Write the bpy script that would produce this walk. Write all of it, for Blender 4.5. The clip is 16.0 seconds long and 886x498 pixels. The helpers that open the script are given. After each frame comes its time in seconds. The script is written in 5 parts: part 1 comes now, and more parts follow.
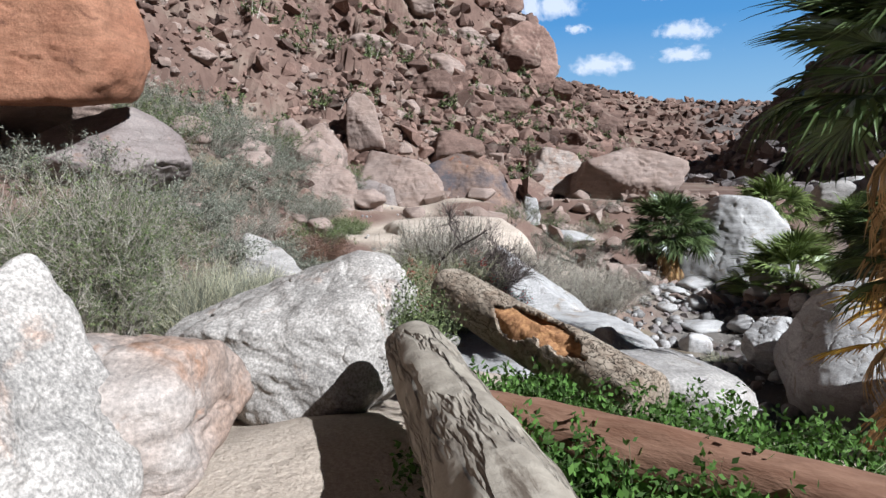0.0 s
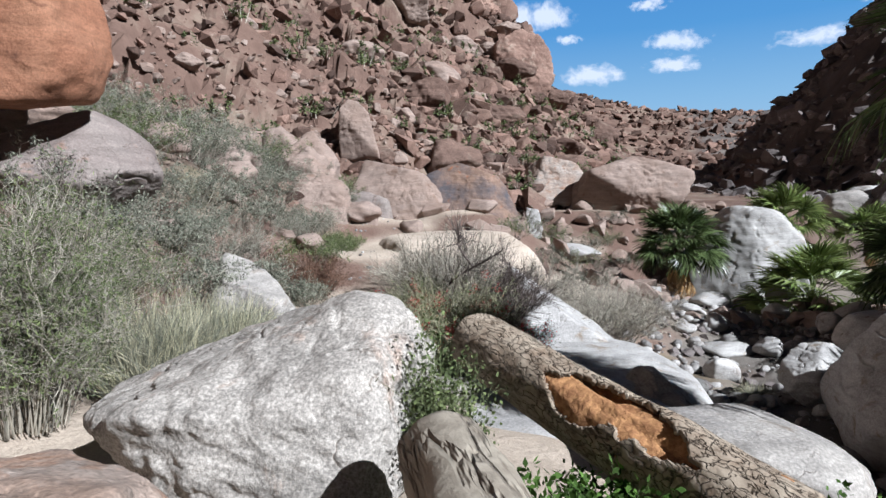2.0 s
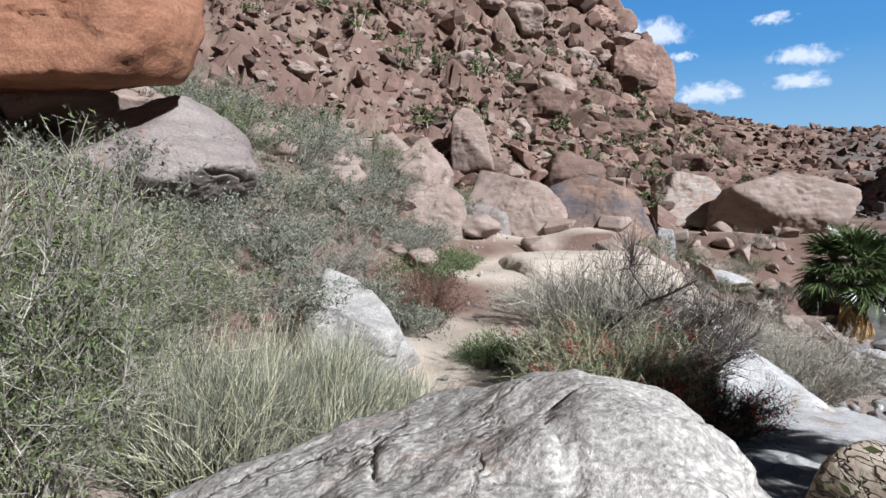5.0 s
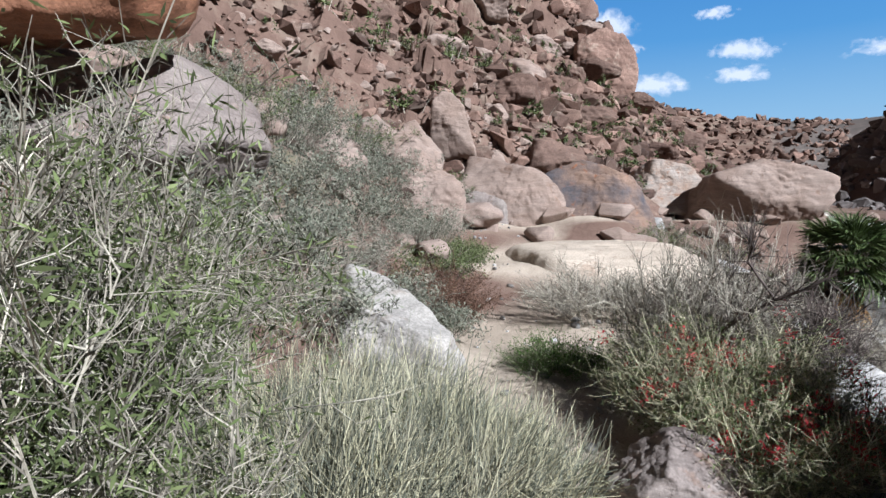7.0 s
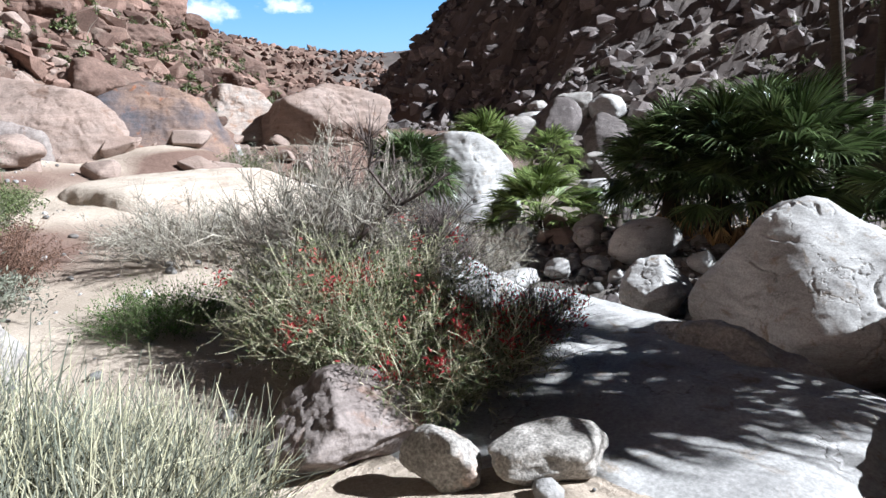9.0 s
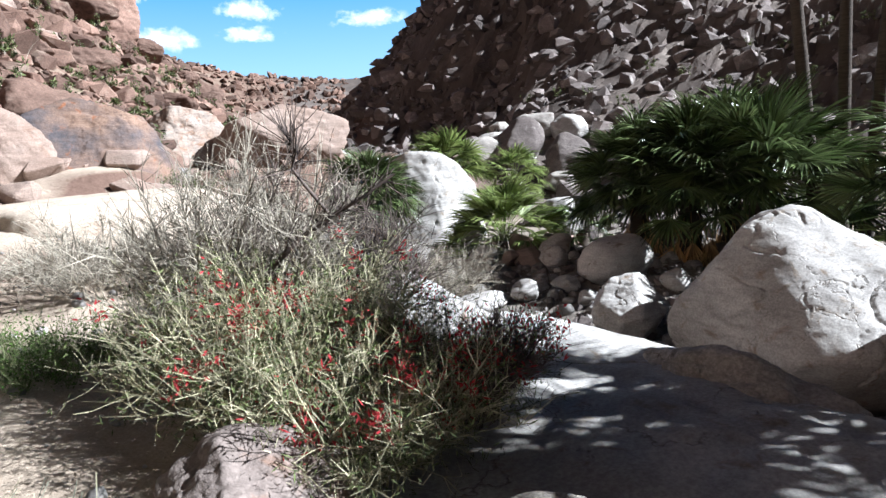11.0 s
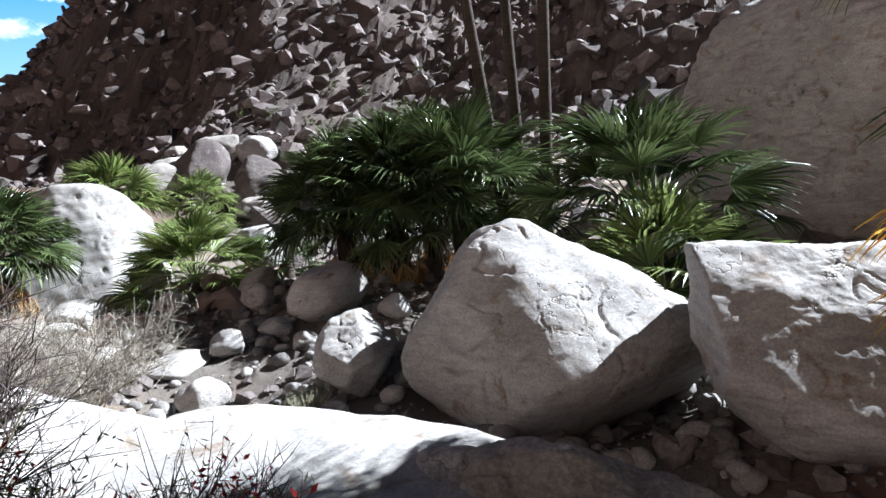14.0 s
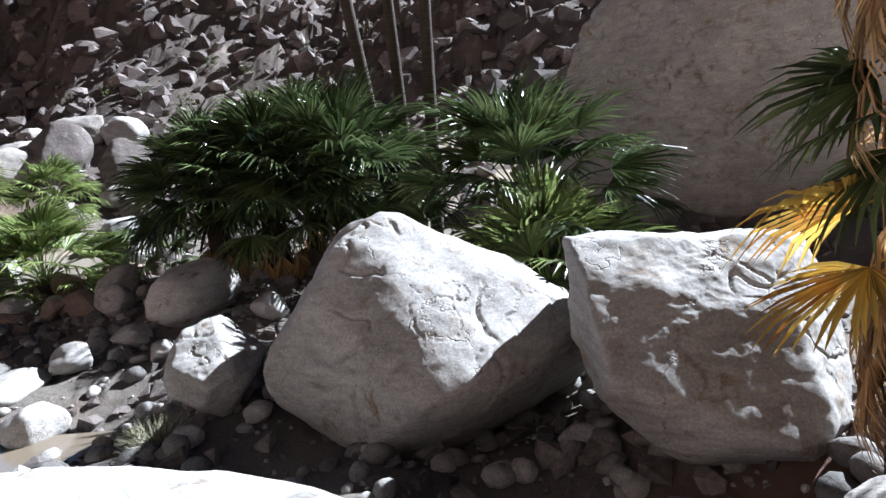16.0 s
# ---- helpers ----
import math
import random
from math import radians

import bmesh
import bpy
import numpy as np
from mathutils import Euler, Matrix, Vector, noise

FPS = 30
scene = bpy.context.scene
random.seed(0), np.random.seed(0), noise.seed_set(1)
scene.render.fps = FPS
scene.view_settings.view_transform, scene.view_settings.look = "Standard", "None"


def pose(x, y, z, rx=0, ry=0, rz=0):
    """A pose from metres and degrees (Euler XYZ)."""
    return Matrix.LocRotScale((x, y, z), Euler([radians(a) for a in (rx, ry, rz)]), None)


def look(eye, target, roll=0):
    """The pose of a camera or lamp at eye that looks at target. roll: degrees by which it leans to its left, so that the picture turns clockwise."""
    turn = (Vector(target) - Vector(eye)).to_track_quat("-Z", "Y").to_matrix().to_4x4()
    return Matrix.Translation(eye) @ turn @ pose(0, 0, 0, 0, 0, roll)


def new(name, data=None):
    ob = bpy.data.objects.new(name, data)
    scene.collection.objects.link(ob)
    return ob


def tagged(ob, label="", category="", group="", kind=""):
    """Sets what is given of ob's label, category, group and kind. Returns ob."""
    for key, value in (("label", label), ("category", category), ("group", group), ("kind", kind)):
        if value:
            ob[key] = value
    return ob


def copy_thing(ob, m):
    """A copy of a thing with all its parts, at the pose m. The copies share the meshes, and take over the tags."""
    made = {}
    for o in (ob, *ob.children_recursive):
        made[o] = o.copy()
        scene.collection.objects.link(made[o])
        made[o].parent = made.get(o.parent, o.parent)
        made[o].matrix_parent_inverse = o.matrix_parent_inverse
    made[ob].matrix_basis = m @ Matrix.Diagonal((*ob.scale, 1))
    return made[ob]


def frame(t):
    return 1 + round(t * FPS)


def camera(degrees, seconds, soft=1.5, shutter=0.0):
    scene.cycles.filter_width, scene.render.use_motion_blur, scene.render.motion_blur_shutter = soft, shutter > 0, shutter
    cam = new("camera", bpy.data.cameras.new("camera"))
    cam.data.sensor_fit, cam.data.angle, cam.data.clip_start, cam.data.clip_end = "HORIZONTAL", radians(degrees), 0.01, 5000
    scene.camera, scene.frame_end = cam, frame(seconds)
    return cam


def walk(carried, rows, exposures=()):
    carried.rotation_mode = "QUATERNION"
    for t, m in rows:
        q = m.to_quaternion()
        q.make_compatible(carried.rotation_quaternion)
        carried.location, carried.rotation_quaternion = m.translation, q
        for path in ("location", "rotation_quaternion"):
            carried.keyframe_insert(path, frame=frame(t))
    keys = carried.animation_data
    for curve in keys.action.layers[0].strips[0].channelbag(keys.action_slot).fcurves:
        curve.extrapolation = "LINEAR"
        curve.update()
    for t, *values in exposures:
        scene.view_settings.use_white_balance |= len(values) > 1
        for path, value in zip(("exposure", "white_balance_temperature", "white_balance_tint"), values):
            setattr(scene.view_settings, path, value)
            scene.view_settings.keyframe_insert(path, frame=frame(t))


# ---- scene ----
cam = camera(70.8, 16.0)
PATH = [
    (0, (1.960, -1.855, 1.793), (1.856, 0.137, 1.655), -0.09),
    (0.5, (1.813, -1.516, 1.867), (1.717, 0.476, 1.715), 0.09),
    (1, (1.749, -1.170, 1.872), (1.670, 0.825, 1.749), -0.31),
    (1.5, (1.752, -0.816, 1.876), (1.678, 1.179, 1.757), -0.39),
    (2, (1.691, -0.555, 1.891), (1.610, 1.441, 1.784), -0.28),
    (2.5, (1.666, -0.195, 1.822), (1.577, 1.801, 1.733), -0.39),
    (3, (1.622, 0.083, 1.860), (1.534, 2.079, 1.761), -0.43),
    (3.5, (1.514, 0.419, 1.816), (1.427, 2.414, 1.701), -0.24),
    (4, (1.423, 0.806, 1.801), (1.329, 2.801, 1.703), -0.32),
    (4.5, (1.256, 1.177, 1.820), (0.986, 3.158, 1.760), 0.82),
    (5, (0.950, 1.525, 1.808), (0.550, 3.484, 1.758), 1.24),
    (5.2, (0.834, 1.644, 1.790), (0.367, 3.588, 1.740), 1.51),
    (6.3, (0.02, 2.02, 1.77), (-0.32, 4.07, 1.7), 1.0),
    (7.4, (-0.506, 2.849, 1.741), (-0.571, 4.846, 1.640), 0.42),
    (7.5, (-0.542, 2.918, 1.731), (-0.493, 4.914, 1.615), -0.18),
    (8, (-0.573, 3.169, 1.680), (-0.126, 5.104, 1.446), -1.95),
    (8.5, (-0.464, 3.391, 1.619), (0.302, 5.218, 1.344), -2.96),
    (9, (-0.419, 3.557, 1.613), (0.570, 5.266, 1.294), -3.42),
    (9.2, (-0.383, 3.661, 1.580), (0.644, 5.345, 1.247), -3.63),
    (11.3, (0.266, 4.348, 1.412), (1.388, 5.988, 1.183), -4.37),
    (11.5, (0.348, 4.418, 1.414), (1.515, 6.026, 1.187), -4.66),
    (12, (0.469, 4.644, 1.361), (1.767, 6.145, 1.115), -4.73),
    (12.5, (0.665, 4.959, 1.324), (2.039, 6.398, 1.123), -5.05),
    (13, (0.850, 5.222, 1.385), (2.316, 6.566, 1.175), -5.63),
    (13.5, (1.011, 5.393, 1.401), (2.620, 6.556, 1.166), -6.57),
    (14, (1.315, 5.509, 1.427), (3.042, 6.479, 1.156), -7.28),
    (14.5, (1.609, 5.585, 1.441), (3.410, 6.406, 1.156), -7.39),
    (15, (1.788, 5.593, 1.508), (3.639, 6.278, 1.185), -7.87),
    (15.5, (1.955, 5.526, 1.479), (3.820, 6.172, 1.155), -8.06),
    (16, (2.118, 5.469, 1.465), (3.958, 6.158, 1.091), -7.69),
]
walk(cam, [(t, look(eye, target, roll)) for t, eye, target, roll in PATH],
     [(0, 0.9, 5700, 10), (7.3, 0.95, 5700, 10), (8.3, 1.1, 5650, 10), (9.2, 1.5, 5600, 9), (12.5, 1.7, 5800, 10), (14.5, 1.75, 5550, 10), (16, 1.75, 5500, 10)])

# ---- world, sun, exposure ----
SUN_AZ, SUN_EL = radians(-38), radians(34.5)      # from +x towards +y; height
to_sun = Vector((math.cos(SUN_AZ) * math.cos(SUN_EL), math.sin(SUN_AZ) * math.cos(SUN_EL), math.sin(SUN_EL)))
world = bpy.data.worlds.new("world")
scene.world = world
world.use_nodes = True
wn = world.node_tree
sky = wn.nodes.new("ShaderNodeTexSky")
sky.sky_type, sky.sun_disc, sky.sun_elevation, sky.sun_rotation = "NISHITA", False, SUN_EL, math.pi / 2 - SUN_AZ
sky.altitude, sky.air_density, sky.dust_density, sky.ozone_density = 4000, 0.05, 0.01, 3.0
wn.links.new(sky.outputs[0], wn.nodes["Background"].inputs[0])
wn.nodes["Background"].inputs[1].default_value = 0.05
sun = new("sun", bpy.data.lights.new("sun", "SUN"))
sun.data.energy, sun.data.angle, sun.data.color = 5.0, radians(0.53), (1.0, 0.975, 0.93)
sun.matrix_world = look(to_sun * 100, (0, 0, 0))


# ---- noise in numpy ----
def lattice(i, j, k, seed):
    n = (i * 374761393 + j * 668265263 + k * 1274126177 + seed * 974634777) & 0xFFFFFFFF
    n = ((n ^ (n >> 13)) * 1274126177) & 0xFFFFFFFF
    n = ((n ^ (n >> 16)) * 2246822519) & 0xFFFFFFFF
    return ((n ^ (n >> 15)) & 0xFFFF) / 32767.5 - 1.0


def value_noise(p, seed=0):
    """Smooth noise in -1..1 at points p (n, 3)."""
    i = np.floor(p).astype(np.int64)
    f = p - i
    f = f * f * f * (f * (f * 6 - 15) + 10)
    out = np.zeros(len(p))
    for a in (0, 1):
        for b in (0, 1):
            for c in (0, 1):
                w = (f[:, 0] if a else 1 - f[:, 0]) * (f[:, 1] if b else 1 - f[:, 1]) * (f[:, 2] if c else 1 - f[:, 2])
                out += w * lattice(i[:, 0] + a, i[:, 1] + b, i[:, 2] + c, seed)
    return out


def fbm(p, octaves=4, seed=0, ridged=False):
    out, amp, total = np.zeros(len(p)), 1.0, 0.0
    q = np.array(p, float)
    for o in range(octaves):
        n = value_noise(q, seed + 17 * o)
        out += amp * (1 - 2 * np.abs(n) if ridged else n)
        total += amp
        q, amp = q * 2.03 + 5.3, amp * 0.5
    return out / total


# ---- mesh helpers ----
def mesh_of(name, verts, faces, mats, smooth=False, which=None):
    me = bpy.data.meshes.new(name)
    me.from_pydata([tuple(v) for v in np.asarray(verts).tolist()], [], [tuple(f) for f in np.asarray(faces).tolist()] if not isinstance(faces, list) else faces)
    for m in mats if isinstance(mats, (list, tuple)) else [mats]:
        me.materials.append(m)
    if smooth:
        me.polygons.foreach_set("use_smooth", [True] * len(me.polygons))
    if which is not None:
        me.polygons.foreach_set("material_index", list(which))
    me.update()
    return me


def thing(name, label, category, group="", kind="", at=(0, 0, 0), rz=0.0):
    ob = tagged(new(name), label, category, group, kind)
    ob.matrix_world = pose(*at, 0, 0, rz)
    return ob


def part(name, me, parent, label=""):
    ob = new(name, me)
    ob.parent = parent
    return tagged(ob, label)


def to_mesh(name, bm, mats, smooth=False):
    me = bpy.data.meshes.new(name)
    bm.to_mesh(me)
    bm.free()
    for m in mats if isinstance(mats, (list, tuple)) else [mats]:
        me.materials.append(m)
    if smooth:
        me.polygons.foreach_set("use_smooth", [True] * len(me.polygons))
    return me


ICO = {}


def ico(sub):
    if sub not in ICO:
        bm = bmesh.new()
        bmesh.ops.create_icosphere(bm, subdivisions=sub, radius=1)
        ICO[sub] = (np.array([v.co[:] for v in bm.verts]), np.array([[v.index for v in f.verts] for f in bm.faces]))
        bm.free()
    return ICO[sub]


# ---- materials ----
def material(name):
    m = bpy.data.materials.new(name)
    m.use_nodes = True
    return m, m.node_tree.nodes, m.node_tree.links, m.node_tree.nodes["Principled BSDF"]


def tex(nodes, links, kind, scale, where, detail=4, rough=0.55, **more):
    n = nodes.new("ShaderNodeTex" + kind)
    n.inputs["Scale"].default_value = scale
    if kind == "Noise":
        n.inputs["Detail"].default_value, n.inputs["Roughness"].default_value = detail, rough
    for k, v in more.items():
        n.inputs[k].default_value = v
    links.new(where, n.inputs["Vector"])
    return n


def ramp(nodes, links, fac, stops):
    r = nodes.new("ShaderNodeValToRGB")
    while len(r.color_ramp.elements) < len(stops):
        r.color_ramp.elements.new(0.5)
    for e, (at, col) in zip(r.color_ramp.elements, stops):
        e.position, e.color = at, (*col, 1) if len(col) == 3 else (col[0],) * 3 + (1,)
    links.new(fac, r.inputs[0])
    return r.outputs[0]


def blend(nodes, links, how, fac, a, b):
    n = nodes.new("ShaderNodeMix")
    n.data_type, n.blend_type = "RGBA", how
    for i, v in ((0, fac), (6, a), (7, b)):
        if isinstance(v, (int, float)):
            n.inputs[i].default_value = v
        elif isinstance(v, tuple):
            n.inputs[i].default_value = (*v, 1)
        else:
            links.new(v, n.inputs[i])
    return n.outputs[2]


def bump(nodes, links, shader, *layers):
    last = None
    for height, strength, distance in layers:
        b = nodes.new("ShaderNodeBump")
        b.inputs["Strength"].default_value, b.inputs["Distance"].default_value = strength, distance
        links.new(height, b.inputs["Height"])
        if last:
            links.new(last, b.inputs["Normal"])
        last = b.outputs[0]
    links.new(last, shader.inputs["Normal"])


def rock_material(name, base, alt, stain, speck=0.35, grain=38.0, patch=1.2, stain_at=0.56, rough=0.85, dent=0.3, vary=0.0, crack=0.0):
    """Stone: large patches, stains, mineral specks, cracks and pitted relief, in metres."""
    m, nodes, links, sh = material(name)
    geo = nodes.new("ShaderNodeNewGeometry")
    pos = geo.outputs["Position"]
    big = tex(nodes, links, "Noise", patch, pos, 5, 0.6)
    col = ramp(nodes, links, big.outputs[0], [(0.36, base), (0.64, alt)])
    blot = tex(nodes, links, "Noise", patch * 2.7, pos, 6, 0.65, Distortion=0.6)
    amount = ramp(nodes, links, blot.outputs[0], [(stain_at, (0,)), (stain_at + 0.12, (1,))])
    col = blend(nodes, links, "MIX", amount, col, stain)
    mp = nodes.new("ShaderNodeMapping")
    mp.inputs["Rotation"].default_value, mp.inputs["Scale"].default_value = (0.5, 0.3, 0.4), (0.6, 1.2, 5.0)
    links.new(pos, mp.inputs[0])
    band = tex(nodes, links, "Noise", patch * 1.6, mp.outputs[0], 6, 0.7, Distortion=0.8)
    col = blend(nodes, links, "OVERLAY", 0.55, col, ramp(nodes, links, band.outputs[0], [(0.3, (0.28,)), (0.7, (0.72,))]))
    fine = tex(nodes, links, "Noise", grain, pos, 3, 0.7)
    dots = ramp(nodes, links, fine.outputs[0], [(0.34, (0.25,)), (0.5, (0.5,)), (0.66, (0.8,))])
    col = blend(nodes, links, "OVERLAY", speck, col, dots)
    if vary:
        rnd = ramp(nodes, links, geo.outputs["Random Per Island"], [(0, (0.5 - vary,)), (1, (0.5 + vary,))])
        col = blend(nodes, links, "OVERLAY", 0.9, col, rnd)
    mid = tex(nodes, links, "Noise", 7.0, pos, 6, 0.65)
    pits = tex(nodes, links, "Noise", 22.0, pos, 4, 0.7)
    layers = [(mid.outputs[0], dent, 0.12), (pits.outputs[0], dent * 0.9, 0.03), (fine.outputs[0], 0.25, 0.008)]
    if crack:
        warp = nodes.new("ShaderNodeVectorMath")
        warp.operation = "MULTIPLY_ADD"
        links.new(big.outputs[1], warp.inputs[0])
        warp.inputs[1].default_value = (0.9 / crack,) * 3
        links.new(pos, warp.inputs[2])
        v = tex(nodes, links, "Voronoi", crack, warp.outputs[0])
        v.feature = "DISTANCE_TO_EDGE"
        line = ramp(nodes, links, v.outputs[0], [(0.0, (0,)), (0.012, (1,))])
        some = ramp(nodes, links, band.outputs[0], [(0.46, (1,)), (0.56, (0,))])
        line = blend(nodes, links, "LIGHTEN", 1.0, line, some)
        layers.insert(0, (line, 0.4, 0.03))
        col = blend(nodes, links, "MULTIPLY", 0.75, col, ramp(nodes, links, line, [(0.0, (0.35, 0.3, 0.26)), (0.6, (1.0,))]))
    links.new(col, sh.inputs["Base Color"])
    sh.inputs["Roughness"].default_value = rough
    sh.inputs["Specular IOR Level"].default_value = 0.25
    bump(nodes, links, sh, *layers)
    return m


M_WHITE = rock_material("white_granite", (0.39, 0.379, 0.362), (0.301, 0.29, 0.279), (0.235, 0.189, 0.145), speck=0.4, stain_at=0.565, crack=0.55, dent=0.09)
M_PALE = rock_material("pale_granite", (0.344, 0.321, 0.293), (0.264, 0.247, 0.23), (0.189, 0.155, 0.126), speck=0.5, stain_at=0.58, crack=0.7)
M_PINK = rock_material("pink_granite", (0.303, 0.267, 0.237), (0.261, 0.188, 0.146), (0.243, 0.146, 0.097), speck=0.5, stain_at=0.54)
M_BANDED = rock_material("banded_granite", (0.35, 0.322, 0.29), (0.24, 0.222, 0.2), (0.3, 0.225, 0.18), speck=0.85, grain=55, stain_at=0.58, patch=0.9, crack=0.5, dent=0.25)
M_CREAM = rock_material("cream_bedrock", (0.499, 0.423, 0.345), (0.413, 0.345, 0.278), (0.326, 0.249, 0.191), speck=0.4, stain_at=0.58, patch=0.7, crack=0.5)
M_GREYTAN = rock_material("grey_brown_stone", (0.234, 0.203, 0.184), (0.166, 0.135, 0.123), (0.203, 0.123, 0.086), speck=0.4, stain_at=0.58, patch=0.8, crack=0.6)
M_TAN = rock_material("tan_stone", (0.271, 0.211, 0.179), (0.216, 0.157, 0.127), (0.168, 0.108, 0.081), speck=0.35, stain_at=0.6, patch=0.7, crack=0.3)
M_RED = rock_material("red_stone", (0.276, 0.138, 0.082), (0.223, 0.102, 0.059), (0.131, 0.059, 0.036), speck=0.35, stain_at=0.6, patch=1.6)
M_VARNISH = rock_material("varnished_stone", (0.197, 0.131, 0.098), (0.072, 0.066, 0.072), (0.223, 0.092, 0.046), speck=0.4, stain_at=0.6)
M_HILL = rock_material("hill_stone", (0.175, 0.113, 0.088), (0.11, 0.067, 0.052), (0.235, 0.18, 0.142), speck=0.45, grain=12, patch=0.25, stain_at=0.57, vary=0.3, crack=0.8)
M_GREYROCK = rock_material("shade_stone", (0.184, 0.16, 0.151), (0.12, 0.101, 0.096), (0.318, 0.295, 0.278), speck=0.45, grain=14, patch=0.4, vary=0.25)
M_COBBLE = rock_material("cobble_stone", (0.314, 0.303, 0.287), (0.227, 0.216, 0.208), (0.141, 0.119, 0.102), speck=0.4, patch=1.5, vary=0.3)


def plain_material(name, a, b, scale=6.0, rough=0.8, relief=0.3, vary=0.0, through_light=0.0, stretch=None):
    m, nodes, links, sh = material(name)
    geo = nodes.new("ShaderNodeNewGeometry")
    pos = geo.outputs["Position"]
    if stretch:
        mp = nodes.new("ShaderNodeMapping")
        mp.inputs["Scale"].default_value = stretch
        links.new(nodes.new("ShaderNodeTexCoord").outputs["Object"], mp.inputs[0])
        pos = mp.outputs[0]
    n = tex(nodes, links, "Noise", scale, pos, 5, 0.65)
    col = ramp(nodes, links, n.outputs[0], [(0.35, a), (0.65, b)])
    if vary:
        rnd = ramp(nodes, links, geo.outputs["Random Per Island"], [(0, (0.5 - vary,)), (1, (0.5 + vary,))])
        col = blend(nodes, links, "OVERLAY", 1.0, col, rnd)
    links.new(col, sh.inputs["Base Color"])
    sh.inputs["Roughness"].default_value = rough
    sh.inputs["Specular IOR Level"].default_value = 0.3
    if relief:
        bump(nodes, links, sh, (n.outputs[0], relief, 0.02))
    if through_light:
        tr = nodes.new("ShaderNodeBsdfTranslucent")
        links.new(col, tr.inputs[0])
        mix = nodes.new("ShaderNodeMixShader")
        mix.inputs[0].default_value = through_light
        links.new(sh.outputs[0], mix.inputs[1])
        links.new(tr.outputs[0], mix.inputs[2])
        links.new(mix.outputs[0], nodes["Material Output"].inputs[0])
    return m


M_TWIG_GREY = plain_material("grey_twig", (0.197, 0.172, 0.139), (0.344, 0.32, 0.262), 4, vary=0.3)
M_TWIG_DARK = plain_material("dark_twig", (0.049, 0.039, 0.033), (0.107, 0.082, 0.074), 4, vary=0.3)
M_STRAW = plain_material("dry_stem", (0.285, 0.27, 0.165), (0.45, 0.42, 0.3), 3, vary=0.3)
M_STEM = plain_material("green_stem", (0.107, 0.131, 0.057), (0.172, 0.197, 0.098), 3, vary=0.3)
M_LEAF = plain_material("shrub_leaf", (0.065, 0.09, 0.03), (0.14, 0.165, 0.07), 3, vary=0.35, relief=0, through_light=0.2)
M_LEAF_GREY = plain_material("sage_leaf", (0.125, 0.135, 0.1), (0.215, 0.22, 0.17), 3, vary=0.3, relief=0, through_light=0.2)
M_LEAF_BRIGHT = plain_material("herb_leaf", (0.049, 0.107, 0.016), (0.09, 0.164, 0.033), 3, vary=0.3, relief=0, through_light=0.3)
M_LEAF_RUST = plain_material("rusty_leaf", (0.115, 0.061, 0.041), (0.164, 0.098, 0.066), 3, vary=0.3, relief=0, through_light=0.2)
M_FLOWER = plain_material("red_flower", (0.3, 0.022, 0.03), (0.42, 0.05, 0.055), 5, vary=0.2, relief=0, through_light=0.3)
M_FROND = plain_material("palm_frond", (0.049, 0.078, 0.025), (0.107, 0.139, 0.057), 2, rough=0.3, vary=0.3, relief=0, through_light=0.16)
# brighter copy of the palm frond: sunlight on the fronds put into the colour
M_FROND_SUNLIT = plain_material("sunlit_palm_frond", (0.12, 0.173, 0.048), (0.24, 0.285, 0.105), 2, rough=0.3, vary=0.3, relief=0, through_light=0.3)
M_FROND_DRY = plain_material("dead_frond", (0.42, 0.26, 0.12), (0.56, 0.39, 0.2), 3, rough=0.7, vary=0.3, relief=0, through_light=0.25)
M_FROND_GOLD = plain_material("yellowing_frond", (0.62, 0.36, 0.06), (0.48, 0.36, 0.08), 3, rough=0.6, vary=0.3, relief=0, through_light=0.4)
M_TRUNK = plain_material("palm_trunk", (0.032, 0.025, 0.02), (0.075, 0.058, 0.045), 3, rough=0.9, relief=0.8, stretch=(1.5, 1.5, 14))
M_LOG_RED = plain_material("red_rotten_log", (0.164, 0.082, 0.049), (0.246, 0.139, 0.09), 4, rough=0.9, relief=0.8, stretch=(4.1, 4.1, 0.984))
M_PULP = plain_material("orange_pulp", (0.5, 0.27, 0.12), (0.22, 0.1, 0.045), 26, rough=0.95, relief=1.0)


# ---- ground: one sheet ----
BENCH = [  # x, y, z of the walked bench, the pocket among the logs, the wash and its banks
    (2, -3, 0.3), (1.1, 1.5, 0.5), (2.6, 1, 0.45), (0, -1, 0.5), (0, 3.9, 0.15), (-0.5, 2.8, 0.2), (-0.3, 5, 0.02), (0.8, 5.7, -0.05),
    (1.3, 6.8, -0.1), (3.2, 7.8, -0.3), (-0.9, 8, 0.0), (-1, 11.4, 0.15), (-1.2, 15, 1.0), (1, 15.2, 1.1), (4, 26, 1.5), (3.5, 17, -0.2),
    (-3, 4, 0.7), (-3.6, 8.5, 1.5), (-4, 13, 2.2), (5.8, 9.5, -1.6), (8.5, 14, -1.5), (10, 18, -1.35), (7.2, 12.8, -1.85), (11.2, 14.5, -1.2), (6.4, 6, -2.0), (4.4, 3.2, -0.4),
    (13.3, 12.5, -1.2), (11, 23, -1.6), (6.5, 1, -0.3), (12, 4, -1.6), (9, 8, -2.2), (-1.6, 18.3, 1.9), (1.6, 20, 2.1), (-3, 16.3, 2.1),
]
TOE_L = [(-30, -3.5), (3, -2.8), (10, -2.6), (16, -2.2), (20, -1.0), (26, 2.5), (36, 9), (60, 20), (76, 25), (84, 22), (110, 30), (150, 46), (400, 120)]
